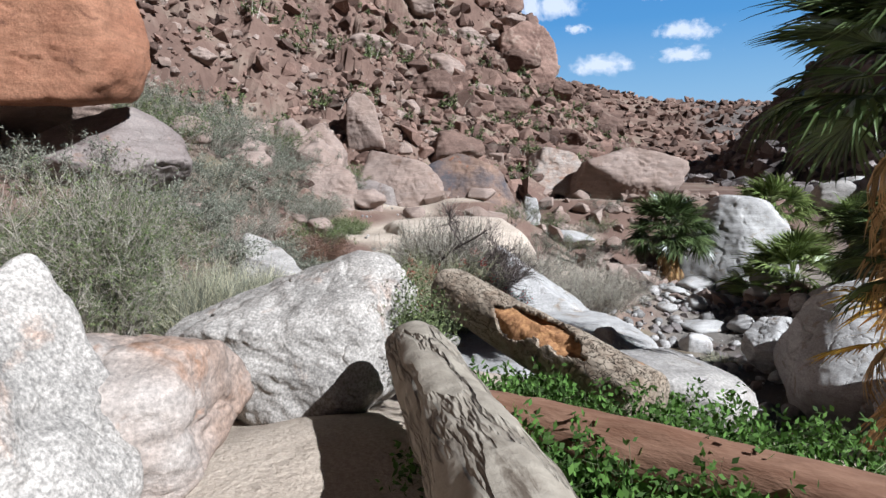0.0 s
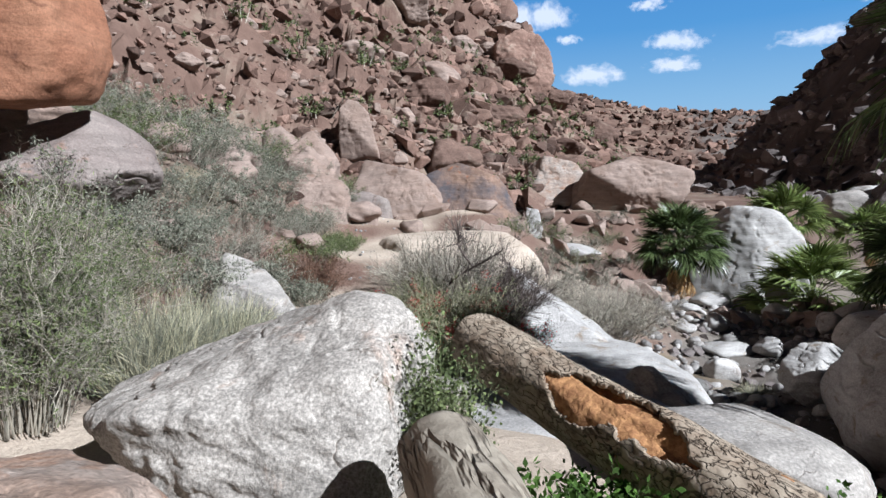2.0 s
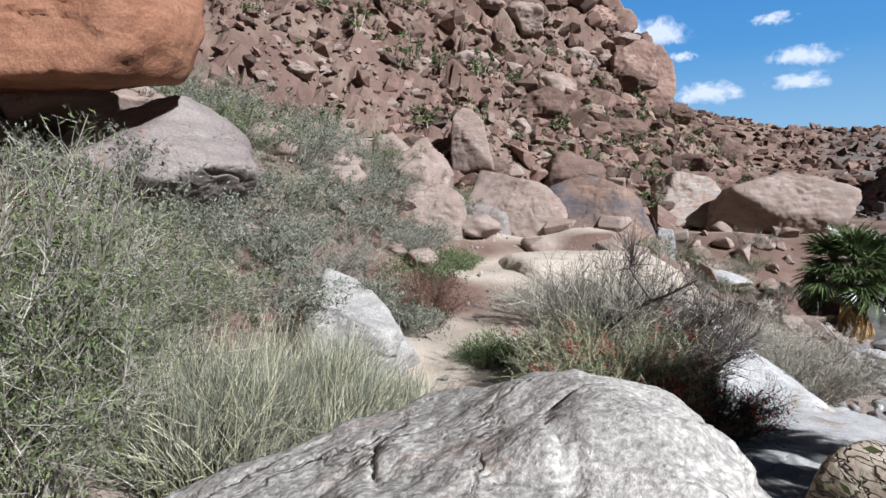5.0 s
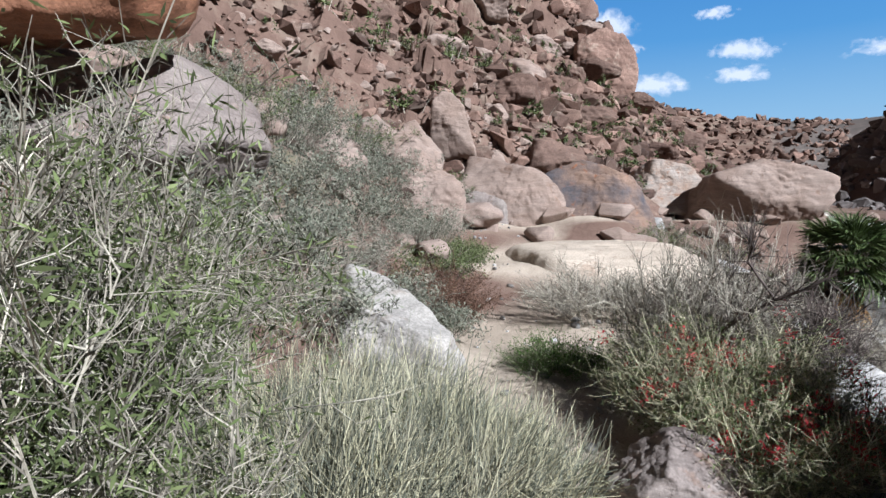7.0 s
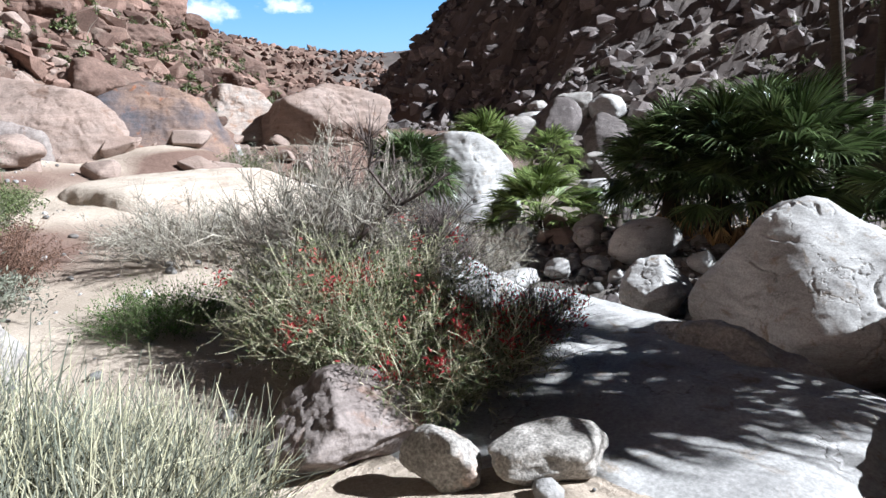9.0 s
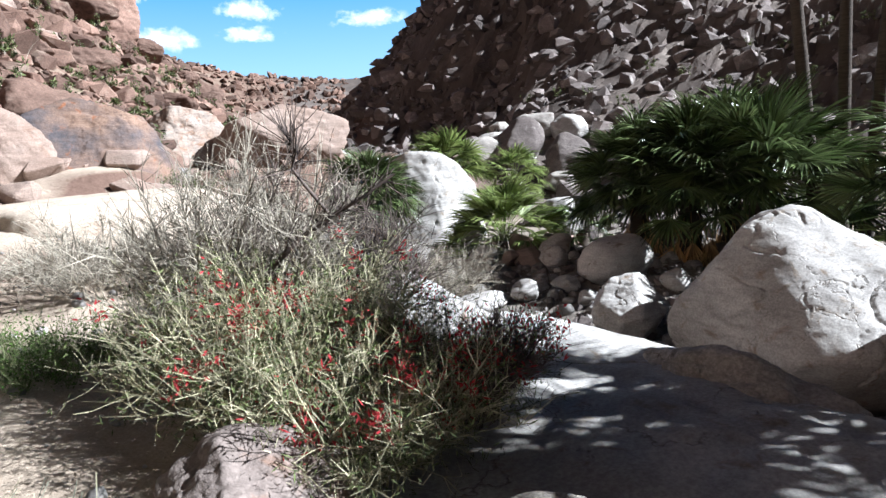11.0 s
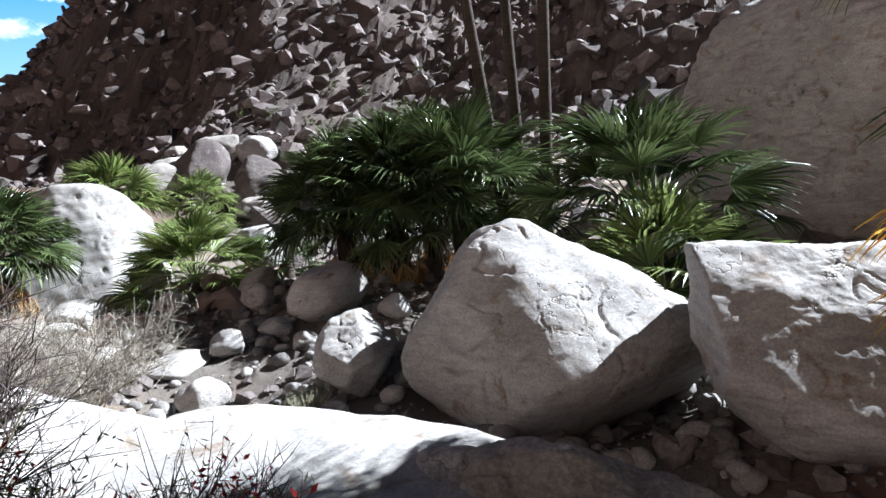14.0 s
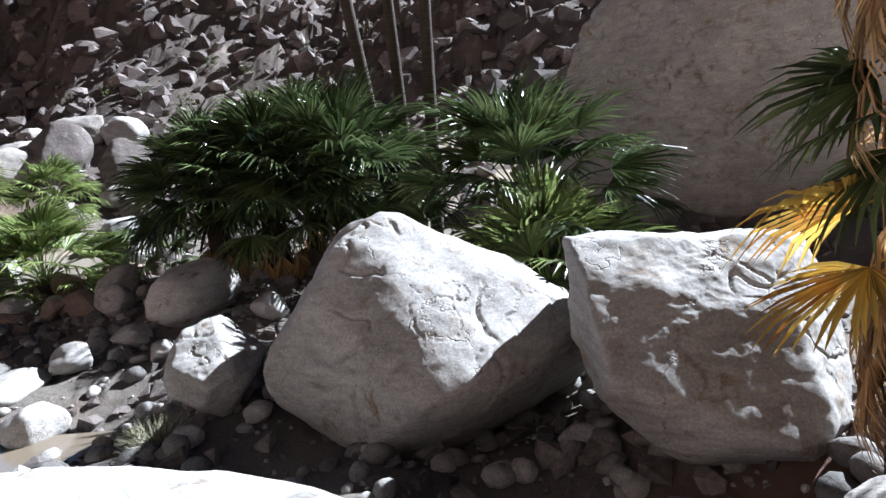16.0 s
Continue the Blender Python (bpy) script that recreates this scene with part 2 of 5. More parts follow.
TOE_R = [(-30, 17), (-5, 16.0), (6, 16.0), (14, 17), (25, 21), (36, 23.5), (44, 25.5), (55, 23), (65, 24.5), (80, 30), (95, 41), (125, 64), (400, 200)]
FLOOR = [(-30, -2.2), (14, -2.0), (24, -1.4), (30, 2.1), (45, 3.0), (80, 6.0), (125, 11.0), (200, 17.0), (400, 30.0)]


def along(table, y):
    ys, xs = zip(*table)
    return np.interp(y, ys, xs)


def jointed(x, y, cell, seed):
    """Tilted blocks parted by joints, as broken bedrock has them: offsets of about -1..1."""
    u, v = (x * 0.87 + y * 0.5) / cell, (y * 0.87 - x * 0.5) / (cell * 0.62)
    i, j = np.floor(u).astype(np.int64), np.floor(v).astype(np.int64)
    first, second, out = np.full(x.shape, 9.0), np.full(x.shape, 9.0), np.zeros(x.shape)
    for a in (-1, 0, 1):
        for b in (-1, 0, 1):
            du = u - (i + a + 0.5 + 0.42 * lattice(i + a, j + b, 0 * i, seed))
            dv = v - (j + b + 0.5 + 0.42 * lattice(i + a, j + b, 0 * i + 1, seed))
            d = np.sqrt(du * du + dv * dv)
            own = lattice(i + a, j + b, 0 * i + 2, seed) + 1.1 * du * lattice(i + a, j + b, 0 * i + 3, seed) + 1.1 * dv * lattice(i + a, j + b, 0 * i + 4, seed)
            near = d < first
            second = np.where(near, first, np.minimum(second, d))
            out, first = np.where(near, own, out), np.where(near, d, first)
    return out - 0.4 * np.clip(1 - (second - first) / 0.14, 0, 1)


def height(x, y):
    x, y = np.asarray(x, float), np.asarray(y, float)
    bench = np.array(BENCH)
    d2 = (x[..., None] - bench[:, 0]) ** 2 + (y[..., None] - bench[:, 1]) ** 2 + 0.35
    w = 1 / d2**1.45
    near = (w * bench[:, 2]).sum(-1) / w.sum(-1)
    far = along(FLOOR, y)
    k = np.clip((np.sqrt(d2.min(-1)) - 3.0) / 8.0, 0, 1)
    k = np.maximum(k, np.clip((y - 22) / 8, 0, 1))
    h = near * (1 - k) + far * k
    dl = np.maximum(along(TOE_L, y) - x, 0)
    steep = np.interp(y, (0, 22, 37, 60, 75, 84, 95, 200), (0.8, 0.72, 0.56, 0.72, 0.92, 0.5, 0.3, 0.1))
    left = steep * dl**2 / (dl + 1.5) + 3.2 * np.clip((10.2 - x) / 1.6, 0, 1) * np.clip((y - 66) / 3, 0, 1) * np.clip((84 - y) / 4, 0, 1)
    dr = np.maximum(x - along(TOE_R, y), 0)
    right = np.interp(y, (0, 30, 38, 50, 68, 84), (0.37, 0.42, 0.9, 1.1, 1.05, 0.75)) * dr**2 / (dr + 2.0) + np.interp(y, (30, 46), (0.2, 0.0)) * np.maximum(dr - 12, 0)
    right = np.where(right > 20, 20 + 6 * np.tanh((right - 20) / 12), right)
    ridge = (15 - 0.04 * (x - 30)) * np.clip((y - 115) / 45, 0, 1)
    p = np.stack([x.ravel(), y.ravel(), 0 * x.ravel()], 1)
    rough_far = fbm(p * 0.16, 5, 3, True).reshape(x.shape)
    rough_near = fbm(p * 0.9, 5, 8).reshape(x.shape)
    hill = np.clip((left + right) / 6, 0, 1)
    wide = np.clip((left - 1.0) / 7, 0, 1) + 0.45 * np.clip(right / 7, 0, 1)
    wide = wide * np.clip((y - 4) / 10, 0.15, 1)
    some = wide > 0.01
    rock = np.zeros(x.shape)
    if some.any():
        a, b = x[some], y[some]
        bend = 0.6 * value_noise(np.stack([a, b, 0 * a], 1) * 0.5, 61) + 0.3 * value_noise(np.stack([a, b, 0 * a], 1) * 1.7, 66)
        patchy = np.clip(0.9 + 1.3 * value_noise(np.stack([a, b, 0 * a], 1) * 0.09, 62), 0.25, 1.5)
        rock[some] = patchy * (0.75 * jointed(a + bend, b - bend, 5.5, 63) + 0.5 * jointed(a - bend, b + bend, 2.3, 64) + 0.1 * jointed(a, b, 1.1, 65))
    h = h + wide * rock
    return h + left + right + ridge + rough_far * hill * np.clip((left + right) * 0.12, 0, 1.4) + rough_near * (0.07 + 0.25 * hill)


def ground_z(x, y):
    return float(height(np.array([x]), np.array([y]))[0])


def ground_material():
    m, nodes, links, sh = material("ground")
    geo = nodes.new("ShaderNodeNewGeometry")
    pos = geo.outputs["Position"]
    a = tex(nodes, links, "Noise", 0.7, pos, 6, 0.6)
    sand = ramp(nodes, links, a.outputs[0], [(0.35, (0.34, 0.28, 0.22)), (0.65, (0.43, 0.36, 0.29))])
    b = tex(nodes, links, "Noise", 45, pos, 4, 0.75)
    grit = ramp(nodes, links, b.outputs[0], [(0.3, (0.25,)), (0.7, (0.75,))])
    sand = blend(nodes, links, "OVERLAY", 0.5, sand, grit)
    c = tex(nodes, links, "Noise", 0.22, pos, 7, 0.7)
    hill = ramp(nodes, links, c.outputs[0], [(0.3, (0.095, 0.06, 0.047)), (0.5, (0.15, 0.098, 0.077)), (0.62, (0.21, 0.16, 0.125)), (0.72, (0.125, 0.112, 0.068))])
    grey = ramp(nodes, links, c.outputs[0], [(0.3, (0.075, 0.065, 0.06)), (0.55, (0.12, 0.1, 0.09)), (0.7, (0.2, 0.175, 0.155))])
    across = nodes.new("ShaderNodeVectorMath")
    across.operation = "DOT_PRODUCT"
    across.inputs[1].default_value = (0.96, -0.28, 0)
    links.new(pos, across.inputs[0])
    side = nodes.new("ShaderNodeMapRange")
    side.inputs[1].default_value, side.inputs[2].default_value = 8, 12
    links.new(across.outputs["Value"], side.inputs[0])
    hill = blend(nodes, links, "MIX", side.outputs[0], hill, grey)
    sep = nodes.new("ShaderNodeSeparateXYZ")
    links.new(geo.outputs["Normal"], sep.inputs[0])
    flat = ramp(nodes, links, sep.outputs[2], [(0.9, (0,)), (0.97, (1,))])
    upto = nodes.new("ShaderNodeMapRange")
    upto.inputs[1].default_value, upto.inputs[2].default_value, upto.inputs[3].default_value, upto.inputs[4].default_value = 27, 33, 1, 0
    where = nodes.new("ShaderNodeSeparateXYZ")
    links.new(pos, where.inputs[0])
    links.new(where.outputs[1], upto.inputs[0])
    flat = blend(nodes, links, "MULTIPLY", 1.0, flat, upto.outputs[0])
    low = nodes.new("ShaderNodeSeparateXYZ")
    links.new(pos, low.inputs[0])
    span = nodes.new("ShaderNodeMapRange")
    span.inputs[1].default_value, span.inputs[2].default_value = -1.4, -0.5
    links.new(low.outputs[2], span.inputs[0])
    gravel = ramp(nodes, links, b.outputs[0], [(0.3, (0.09, 0.08, 0.068)), (0.6, (0.2, 0.18, 0.16))])
    sand = blend(nodes, links, "MIX", span.outputs[0], gravel, sand)
    links.new(blend(nodes, links, "MIX", flat, hill, sand), sh.inputs["Base Color"])
    sh.inputs["Roughness"].default_value = 0.95
    sh.inputs["Specular IOR Level"].default_value = 0.15
    d = tex(nodes, links, "Noise", 2.2, pos, 8, 0.7)
    bump(nodes, links, sh, (d.outputs[0], 0.6, 0.15), (b.outputs[0], 0.4, 0.01))
    return m


M_GROUND = ground_material()


def axis(parts):
    """Coordinates from stretches (start, end, step)."""
    return np.concatenate([np.arange(a, b, s) for a, b, s in parts])


gx = axis([(-220, -60, 16), (-60, -30, 2), (-30, -8, 0.3), (-8, 12, 0.2), (12, 30, 0.3), (30, 70, 0.8), (70, 380, 16)])
gy = axis([(-160, -30, 13), (-30, -4, 1.5), (-4, 18, 0.2), (18, 46, 0.25), (46, 86, 0.33), (86, 130, 1.0), (130, 200, 1.8), (200, 520, 20)])
GX, GY = np.meshgrid(gx, gy)
GZ = height(GX, GY)
nx, ny = len(gx), len(gy)
idx = np.arange(nx * ny).reshape(ny, nx)
quads = np.stack([idx[:-1, :-1], idx[:-1, 1:], idx[1:, 1:], idx[1:, :-1]], -1).reshape(-1, 4)
ground = mesh_of("ground", np.stack([GX, GY, GZ], -1).reshape(-1, 3), quads, M_GROUND, True)
toe = np.maximum(along(TOE_L, GY) - GX, GX - along(TOE_R, GY))[:-1, :-1].ravel()
ground.polygons.foreach_set("use_smooth", (toe < 2.5).tolist())
tagged(new("ground", ground), "sandy canyon floor and stony brown slopes", "ground", kind="structure")


# ---- rocks ----
def boulder_mesh(size, seed, sub=5, cuts=13, hard=22, lumps=0.045, fine=0.012, planes=(), mat=None, chips=26, creases=1.0):
    """A boulder: a ball cut by planes with worn edges, then lumps and pits. planes: (nx, ny, nz, d) on the unit ball."""
    v, f = ico(sub)
    rng = np.random.default_rng(seed)
    n = rng.normal(size=(cuts, 3))
    n /= np.linalg.norm(n, axis=1)[:, None]
    d = rng.uniform(0.62, 0.95, cuts)
    if chips:
        c = rng.normal(size=(chips, 3))
        n = np.concatenate([n, c / np.linalg.norm(c, axis=1)[:, None]])
        d = np.concatenate([d, rng.uniform(0.84, 0.99, chips)])
    if planes:
        p = np.array(planes, float)
        p[:, :3] /= np.linalg.norm(p[:, :3], axis=1)[:, None]
        n, d = np.concatenate([n, p[:, :3]]), np.concatenate([d, p[:, 3]])
    reach = np.maximum(v @ n.T, 1e-3) / d
    r = 1 / ((reach**hard).sum(1) + 1) ** (1 / hard)
    q = v * r[:, None]
    q = q * (1 + lumps * fbm(q * 1.4 + seed, 4, seed)[:, None] * 2 + lumps * 0.5 * fbm(q * 3.5 + seed, 3, seed + 5, True)[:, None] * 0.6)
    q = q / np.abs(q).max(0)
    out = q * np.array(size) / 2
    return mesh_of("boulder", weathered(out, v, min(size), seed, fine, creases if sub > 4 else 0), f, mat, True)


def weathered(out, v, least, seed, fine, creases):
    """Grain, pits and a few wandering cracks on a rock's surface."""
    k = fine * least**0.5
    out = out + v * (fbm(out * (4.0, 4.0, 6.5) + seed, 5, seed + 3) * k * 1.5)[:, None]
    if creases:
        bent = out * (1.1, 1.1, 1.6) / max(0.6, least * 0.5) + 0.35 * np.stack([fbm(out * 1.7 + 9 * j, 3, seed + j) for j in range(3)], 1)
        line = np.minimum(np.abs(value_noise(bent * 1.1, seed + 20)), np.abs(value_noise(bent * 1.9 + 4.7, seed + 21)) * 1.6)
        cut = np.clip(1 - line / 0.05, 0, 1) * np.clip(fbm(out * 1.2 + 3, 2, seed + 22) * 2.5 + 0.25, 0, 1)
        out = out - v * (cut * 0.035 * creases * least**0.5)[:, None]
    return out


def hewn(label, at, turn, planes, mat, seed, scale=1.0, sub=6, hard=26, lumps=0.05, fine=0.01, creases=1.0, chips=0, name="boulder", category="boulder"):
    """A rock bounded by planes (nx, ny, nz, metres from its middle) with worn edges, turned about z."""
    v, f = ico(sub)
    rng = np.random.default_rng(seed)
    p = np.array(planes, float)
    p[:, :3] /= np.linalg.norm(p[:, :3], axis=1)[:, None]
    p[:, 3] *= scale
    if chips:
        c = rng.normal(size=(chips, 3))
        c /= np.linalg.norm(c, axis=1)[:, None]
        over = 1 / (np.maximum(c @ p[:, :3].T, 1e-3) / p[:, 3]).max(1)
        p = np.concatenate([p, np.concatenate([c, (over * rng.uniform(0.9, 1.0, chips))[:, None]], 1)])
    r = 1 / ((np.maximum(v @ p[:, :3].T, 1e-3) / p[:, 3]) ** hard).sum(1) ** (1 / hard)
    size = float(np.median(r))
    q = v * r[:, None]
    q = q * (1 + lumps * 2 * fbm(q / size * 1.4 + seed, 4, seed)[:, None] + lumps * 0.2 * fbm(q / size * 2.6 + seed, 3, seed + 5, True)[:, None])
    ob = tagged(new(name, mesh_of(name, weathered(q, v, size * 1.6, seed, fine, creases), f, mat, True)), label, category)
    ob.matrix_world = pose(*at, 0, 0, turn)
    return ob


def stone(label, x, y, top, wide, mat, seed, sink=0.15, foot=None, **more):
    """A boulder bedded in the ground: its top and its widths along x and y."""
    if mat is M_TAN:
        more = {"hard": 20, "lumps": 0.07, "fine": 0.02, "creases": 0.9, "chips": 8, **more}
    g = ground_z(x, y)
    if foot is None:
        top = min(top, g + 0.95 * max(wide))
    low = g - sink * max(0.2, top - g) if foot is None else foot
    low = min(low, top - 0.35 * min(wide))
    return boulder(label, (x, y, (top + low) / 2), (*wide, top - low), mat, seed, **more)


def boulder(label, at, size, mat, seed, rz=0, rx=0, ry=0, name="boulder", group="", category="boulder", **more):
    me = boulder_mesh(size, seed, mat=mat, **more)
    ob = tagged(new(name, me), label, category, group)
    ob.matrix_world = pose(*at, rx, ry, rz)
    return ob


HULLS, PLAIN = [], []
for s in range(14):
    rng = np.random.default_rng(100 + s)
    bm = bmesh.new()
    pts = rng.normal(size=(13, 3))
    pts /= np.abs(pts).max(1)[:, None] ** 0.7 * np.linalg.norm(pts, axis=1)[:, None] ** 0.3
    for p in pts:
        bm.verts.new(p * 0.5)
    out = bmesh.ops.convex_hull(bm, input=bm.verts[:])
    bmesh.ops.delete(bm, geom=[g for g in out["geom_interior"] if isinstance(g, bmesh.types.BMVert)], context="VERTS")
    bmesh.ops.triangulate(bm, faces=bm.faces[:])
    bm.verts.index_update()
    PLAIN.append((np.array([v.co[:] for v in bm.verts]), np.array([[v.index for v in f.verts] for f in bm.faces])))
    bmesh.ops.dissolve_limit(bm, angle_limit=0.12, verts=bm.verts[:], edges=bm.edges[:])
    bmesh.ops.bevel(bm, geom=bm.edges[:], offset=0.035, segments=1, affect="EDGES", profile=0.6)
    bmesh.ops.triangulate(bm, faces=bm.faces[:])
    bm.verts.index_update()
    HULLS.append((np.array([v.co[:] for v in bm.verts]), np.array([[v.index for v in f.verts] for f in bm.faces])))
    bm.free()
ROUND = []
for s in range(10):
    v, f = ico(2)
    ROUND.append((v * (0.5 * (1 + 0.3 * fbm(v * 1.3 + s * 7.1, 3, s)))[:, None], f))


def scatter(name, label, category, shapes, places, sizes, mat, seed, flat=0.8, sink=0.25, smooth=False, kind="stuff"):
    """Loose stones, joined into one object."""
    rng = np.random.default_rng(seed)
    vs, fs, at = [], [], 0
    for (x, y, z), s in zip(places, sizes):
        v, f = shapes[rng.integers(len(shapes))]
        m = np.array(Euler(rng.uniform(-0.5, 0.5, 3).tolist()[:2] + [rng.uniform(0, 6.3)]).to_matrix())
        q = (v * np.array([rng.uniform(0.8, 1.3), rng.uniform(0.7, 1.1), flat * rng.uniform(0.7, 1.1)]) * s) @ m.T
        vs.append(q + (x, y, z + s * (0.5 * flat - sink)))
        fs.append(f + at)
        at += len(v)
    return tagged(new(name, mesh_of(name, np.concatenate(vs), np.concatenate(fs), mat, smooth)), label, category, kind=kind)


# ---- plants ----
def tubes(paths, radii, sides=3):
    """Tubes of tapering radius along paths (n, k, 3): verts and faces."""
    paths = np.asarray(paths, float)
    n, k, _ = paths.shape
    way = np.gradient(paths, axis=1)
    way /= np.linalg.norm(way, axis=2, keepdims=True) + 1e-9
    ref = np.where(np.abs(way[..., 2:3]) > 0.9, np.array([1.0, 0, 0]), np.array([0, 0, 1.0]))
    a = np.cross(way, ref)
    a /= np.linalg.norm(a, axis=2, keepdims=True) + 1e-9
    b = np.cross(way, a)
    ang = np.arange(sides) * 2 * np.pi / sides
    ring = a[:, :, None] * np.cos(ang)[:, None] + b[:, :, None] * np.sin(ang)[:, None]
    r = np.asarray(radii, float)
    r = r[:, None] if r.ndim == 1 else r
    taper = r * np.linspace(1, 0.35, k)[None] if r.shape[1] == 1 else r
    v = (paths[:, :, None] + ring * taper[:, :, None, None]).reshape(-1, 3)
    base = np.arange(n * k * sides).reshape(n, k, sides)
    nxt = np.roll(base, -1, axis=2)
    f = np.stack([base[:, :-1], nxt[:, :-1], nxt[:, 1:], base[:, 1:]], -1).reshape(-1, 4)
    return v, f


def stems(rng, count, radius, tall, spread=0.5, bend=0.4, steps=4, low=0.45, foot=0.35):
    """Curved stems fanning up from a foot."""
    ang = rng.uniform(0, 2 * np.pi, count)
    r0 = np.sqrt(rng.uniform(0, 1, count)) * foot * radius
    lean = rng.uniform(0, 1, count) ** 0.7
    length = tall * rng.uniform(low, 1.0, count)
    out = radius * lean * spread * 2
    s = np.linspace(0, 1, steps)[None, :]
    rr = r0[:, None] + out[:, None] * s**1.2
    zz = length[:, None] * (s * (1 - 0.35 * lean[:, None] * s))
    wob = rng.normal(0, bend * 0.12, (count, steps, 3)) * tall * s[..., None]
    p = np.stack([np.cos(ang)[:, None] * rr, np.sin(ang)[:, None] * rr, zz], -1) + wob
    return p


def twigs(rng, paths, count, length, droop=0.0, knots=3):
    """Side twigs off given stems."""
    n, k, _ = paths.shape
    i, s = rng.integers(0, n, count), rng.uniform(0.25, 0.98, count) * (k - 1)
    j = np.minimum(s.astype(int), k - 2)
    base = paths[i, j] + (paths[i, j + 1] - paths[i, j]) * (s - j)[:, None]
    way = paths[i, j + 1] - paths[i, j]
    way /= np.linalg.norm(way, axis=1, keepdims=True) + 1e-9
    way = way * 0.6 + rng.normal(0, 0.6, (count, 3)) + (0, 0, 0.25 - droop)
    way /= np.linalg.norm(way, axis=1, keepdims=True)
    ln = length * rng.uniform(0.4, 1.0, count)
    st = np.linspace(0, 1, knots)[None, :, None]
    return base[:, None] + way[:, None] * ln[:, None, None] * st + rng.normal(0, 0.06, (count, knots, 3)) * ln[:, None, None] * st


def leaves(rng, paths, count, length, width, jitter=0.03):
    """Small pointed leaves along paths: four-cornered blades."""
    n, k, _ = paths.shape
    i, s = rng.integers(0, n, count), rng.uniform(0.15, 1.0, count) * (k - 1)
    j = np.minimum(s.astype(int), k - 2)
    c = paths[i, j] + (paths[i, j + 1] - paths[i, j]) * (s - j)[:, None] + rng.normal(0, jitter, (count, 3))
    u = rng.normal(0, 1, (count, 3)) + (0, 0, 0.3)
    u /= np.linalg.norm(u, axis=1, keepdims=True)
    w = np.cross(u, rng.normal(0, 1, (count, 3)))
    w /= np.linalg.norm(w, axis=1, keepdims=True) + 1e-9
    ln = (length * rng.uniform(0.6, 1.2, count))[:, None]
    wd = (width * rng.uniform(0.6, 1.2, count))[:, None]
    v = np.stack([c, c + u * ln * 0.45 + w * wd * 0.5, c + u * ln, c + u * ln * 0.45 - w * wd * 0.5], 1).reshape(-1, 3)
    return v, np.arange(count * 4).reshape(-1, 4)


def joined(*sets):
    vs, fs, at = [], [], 0
    for v, f in sets:
        vs.append(v)
        fs += (f + at).tolist()
        at += len(v)
    return np.concatenate(vs), fs


def shrub(name, label, at, radius, tall, seed, wood, leaf=None, n_stem=120, n_twig=700, n_leaf=0, leaf_len=0.03, leaf_wid=0.012, spread=0.5,
          twig_len=0.22, thick=0.006, category="shrub", group="", stretch=(1, 1), tip=None, n_tip=0, bend=0.4, foot=0.35, low=0.45):
    """A shrub: stems and twigs, leaves, and flowers or tips."""
    rng = np.random.default_rng(seed)
    ob = thing(name, label, category, group, at=at)
    main = stems(rng, n_stem, radius, tall, spread, bend, foot=foot, low=low)
    main[..., 0] *= stretch[0]
    main[..., 1] *= stretch[1]
    side = twigs(rng, main, n_twig, twig_len)
    fine = twigs(rng, side, n_twig, twig_len * 0.5, knots=2) if n_twig else side[:, :2]
    if n_twig:
        v, f = tubes(main, np.full(len(main), thick))
        tagged(part("stemwork", mesh_of("stemwork", v, f, wood), ob), kind="stuff")
    else:
        for nm, some, mat, words in (("dry_growth", main[::2], M_STRAW, "dry straw-coloured"), ("green_growth", main[1::2], wood if wood is not M_STRAW else M_LEAF_GREY, "grey-green")):
            v, f = tubes(some, np.full(len(some), thick))
            tagged(part(nm, mesh_of(nm, v, f, mat), ob, words + " stems"), kind="stuff")
    v, f = joined(tubes(side, np.full(len(side), thick * 0.42)), tubes(fine, np.full(len(fine), thick * 0.27)))
    if n_twig:
        tagged(part("branchwork", mesh_of("branchwork", v, f, wood), ob), kind="stuff")
    both = np.concatenate([side[:, 1:], fine]) if n_twig else main[:, 1:3]
    if leaf and n_leaf:
        v, f = leaves(rng, both, n_leaf, leaf_len, leaf_wid)
        tagged(part("foliage", mesh_of("foliage", v, f, leaf), ob), kind="stuff")
    if tip and n_tip:
        crown = both[both[:, -1, 2] > tall * 0.35]
        pick = crown[rng.choice(len(crown), 70)]
        v, f = leaves(rng, pick, n_tip, 0.045, 0.014, 0.04)
        tagged(part("blossom", mesh_of("blossom", v, f, tip), ob), kind="stuff")
    return ob


def fan(rng, reach, blades=22, open_by=150, droop=0.35, fold=0.5):
    """A fan leaf lying along +x from the origin: folded blades that part and droop at the tips."""
    vs, fs = [], []
    for a in np.linspace(-open_by / 2, open_by / 2, blades):
        a = radians(a + rng.normal(0, 2))
        ln = reach * (1 - 0.28 * abs(a) / radians(open_by / 2)) * rng.uniform(0.9, 1.08)
        u, w = np.array([math.cos(a), math.sin(a), 0]), np.array([-math.sin(a), math.cos(a), 0])
        wid = reach * radians(open_by) / blades * 0.30
        dr = droop * rng.uniform(0.6, 1.5)
        base = len(vs)
        for s, k in ((0.02, 0.15), (0.4, 0.85), (0.72, 0.7), (0.93, 0.25), (1.0, 0.03)):
            c = u * ln * s + np.array([0, 0, -dr * ln * max(0, s - 0.45) ** 2 * 1.6])
            up = np.array([0, 0, wid * k * fold])
            vs += [c - w * wid * k + up, c - 0 * up, c + w * wid * k + up]
        for i in range(4):
            b = base + 3 * i
            fs += [(b, b + 1, b + 4, b + 3), (b + 1, b + 2, b + 5, b + 4)]
    return np.array(vs), fs


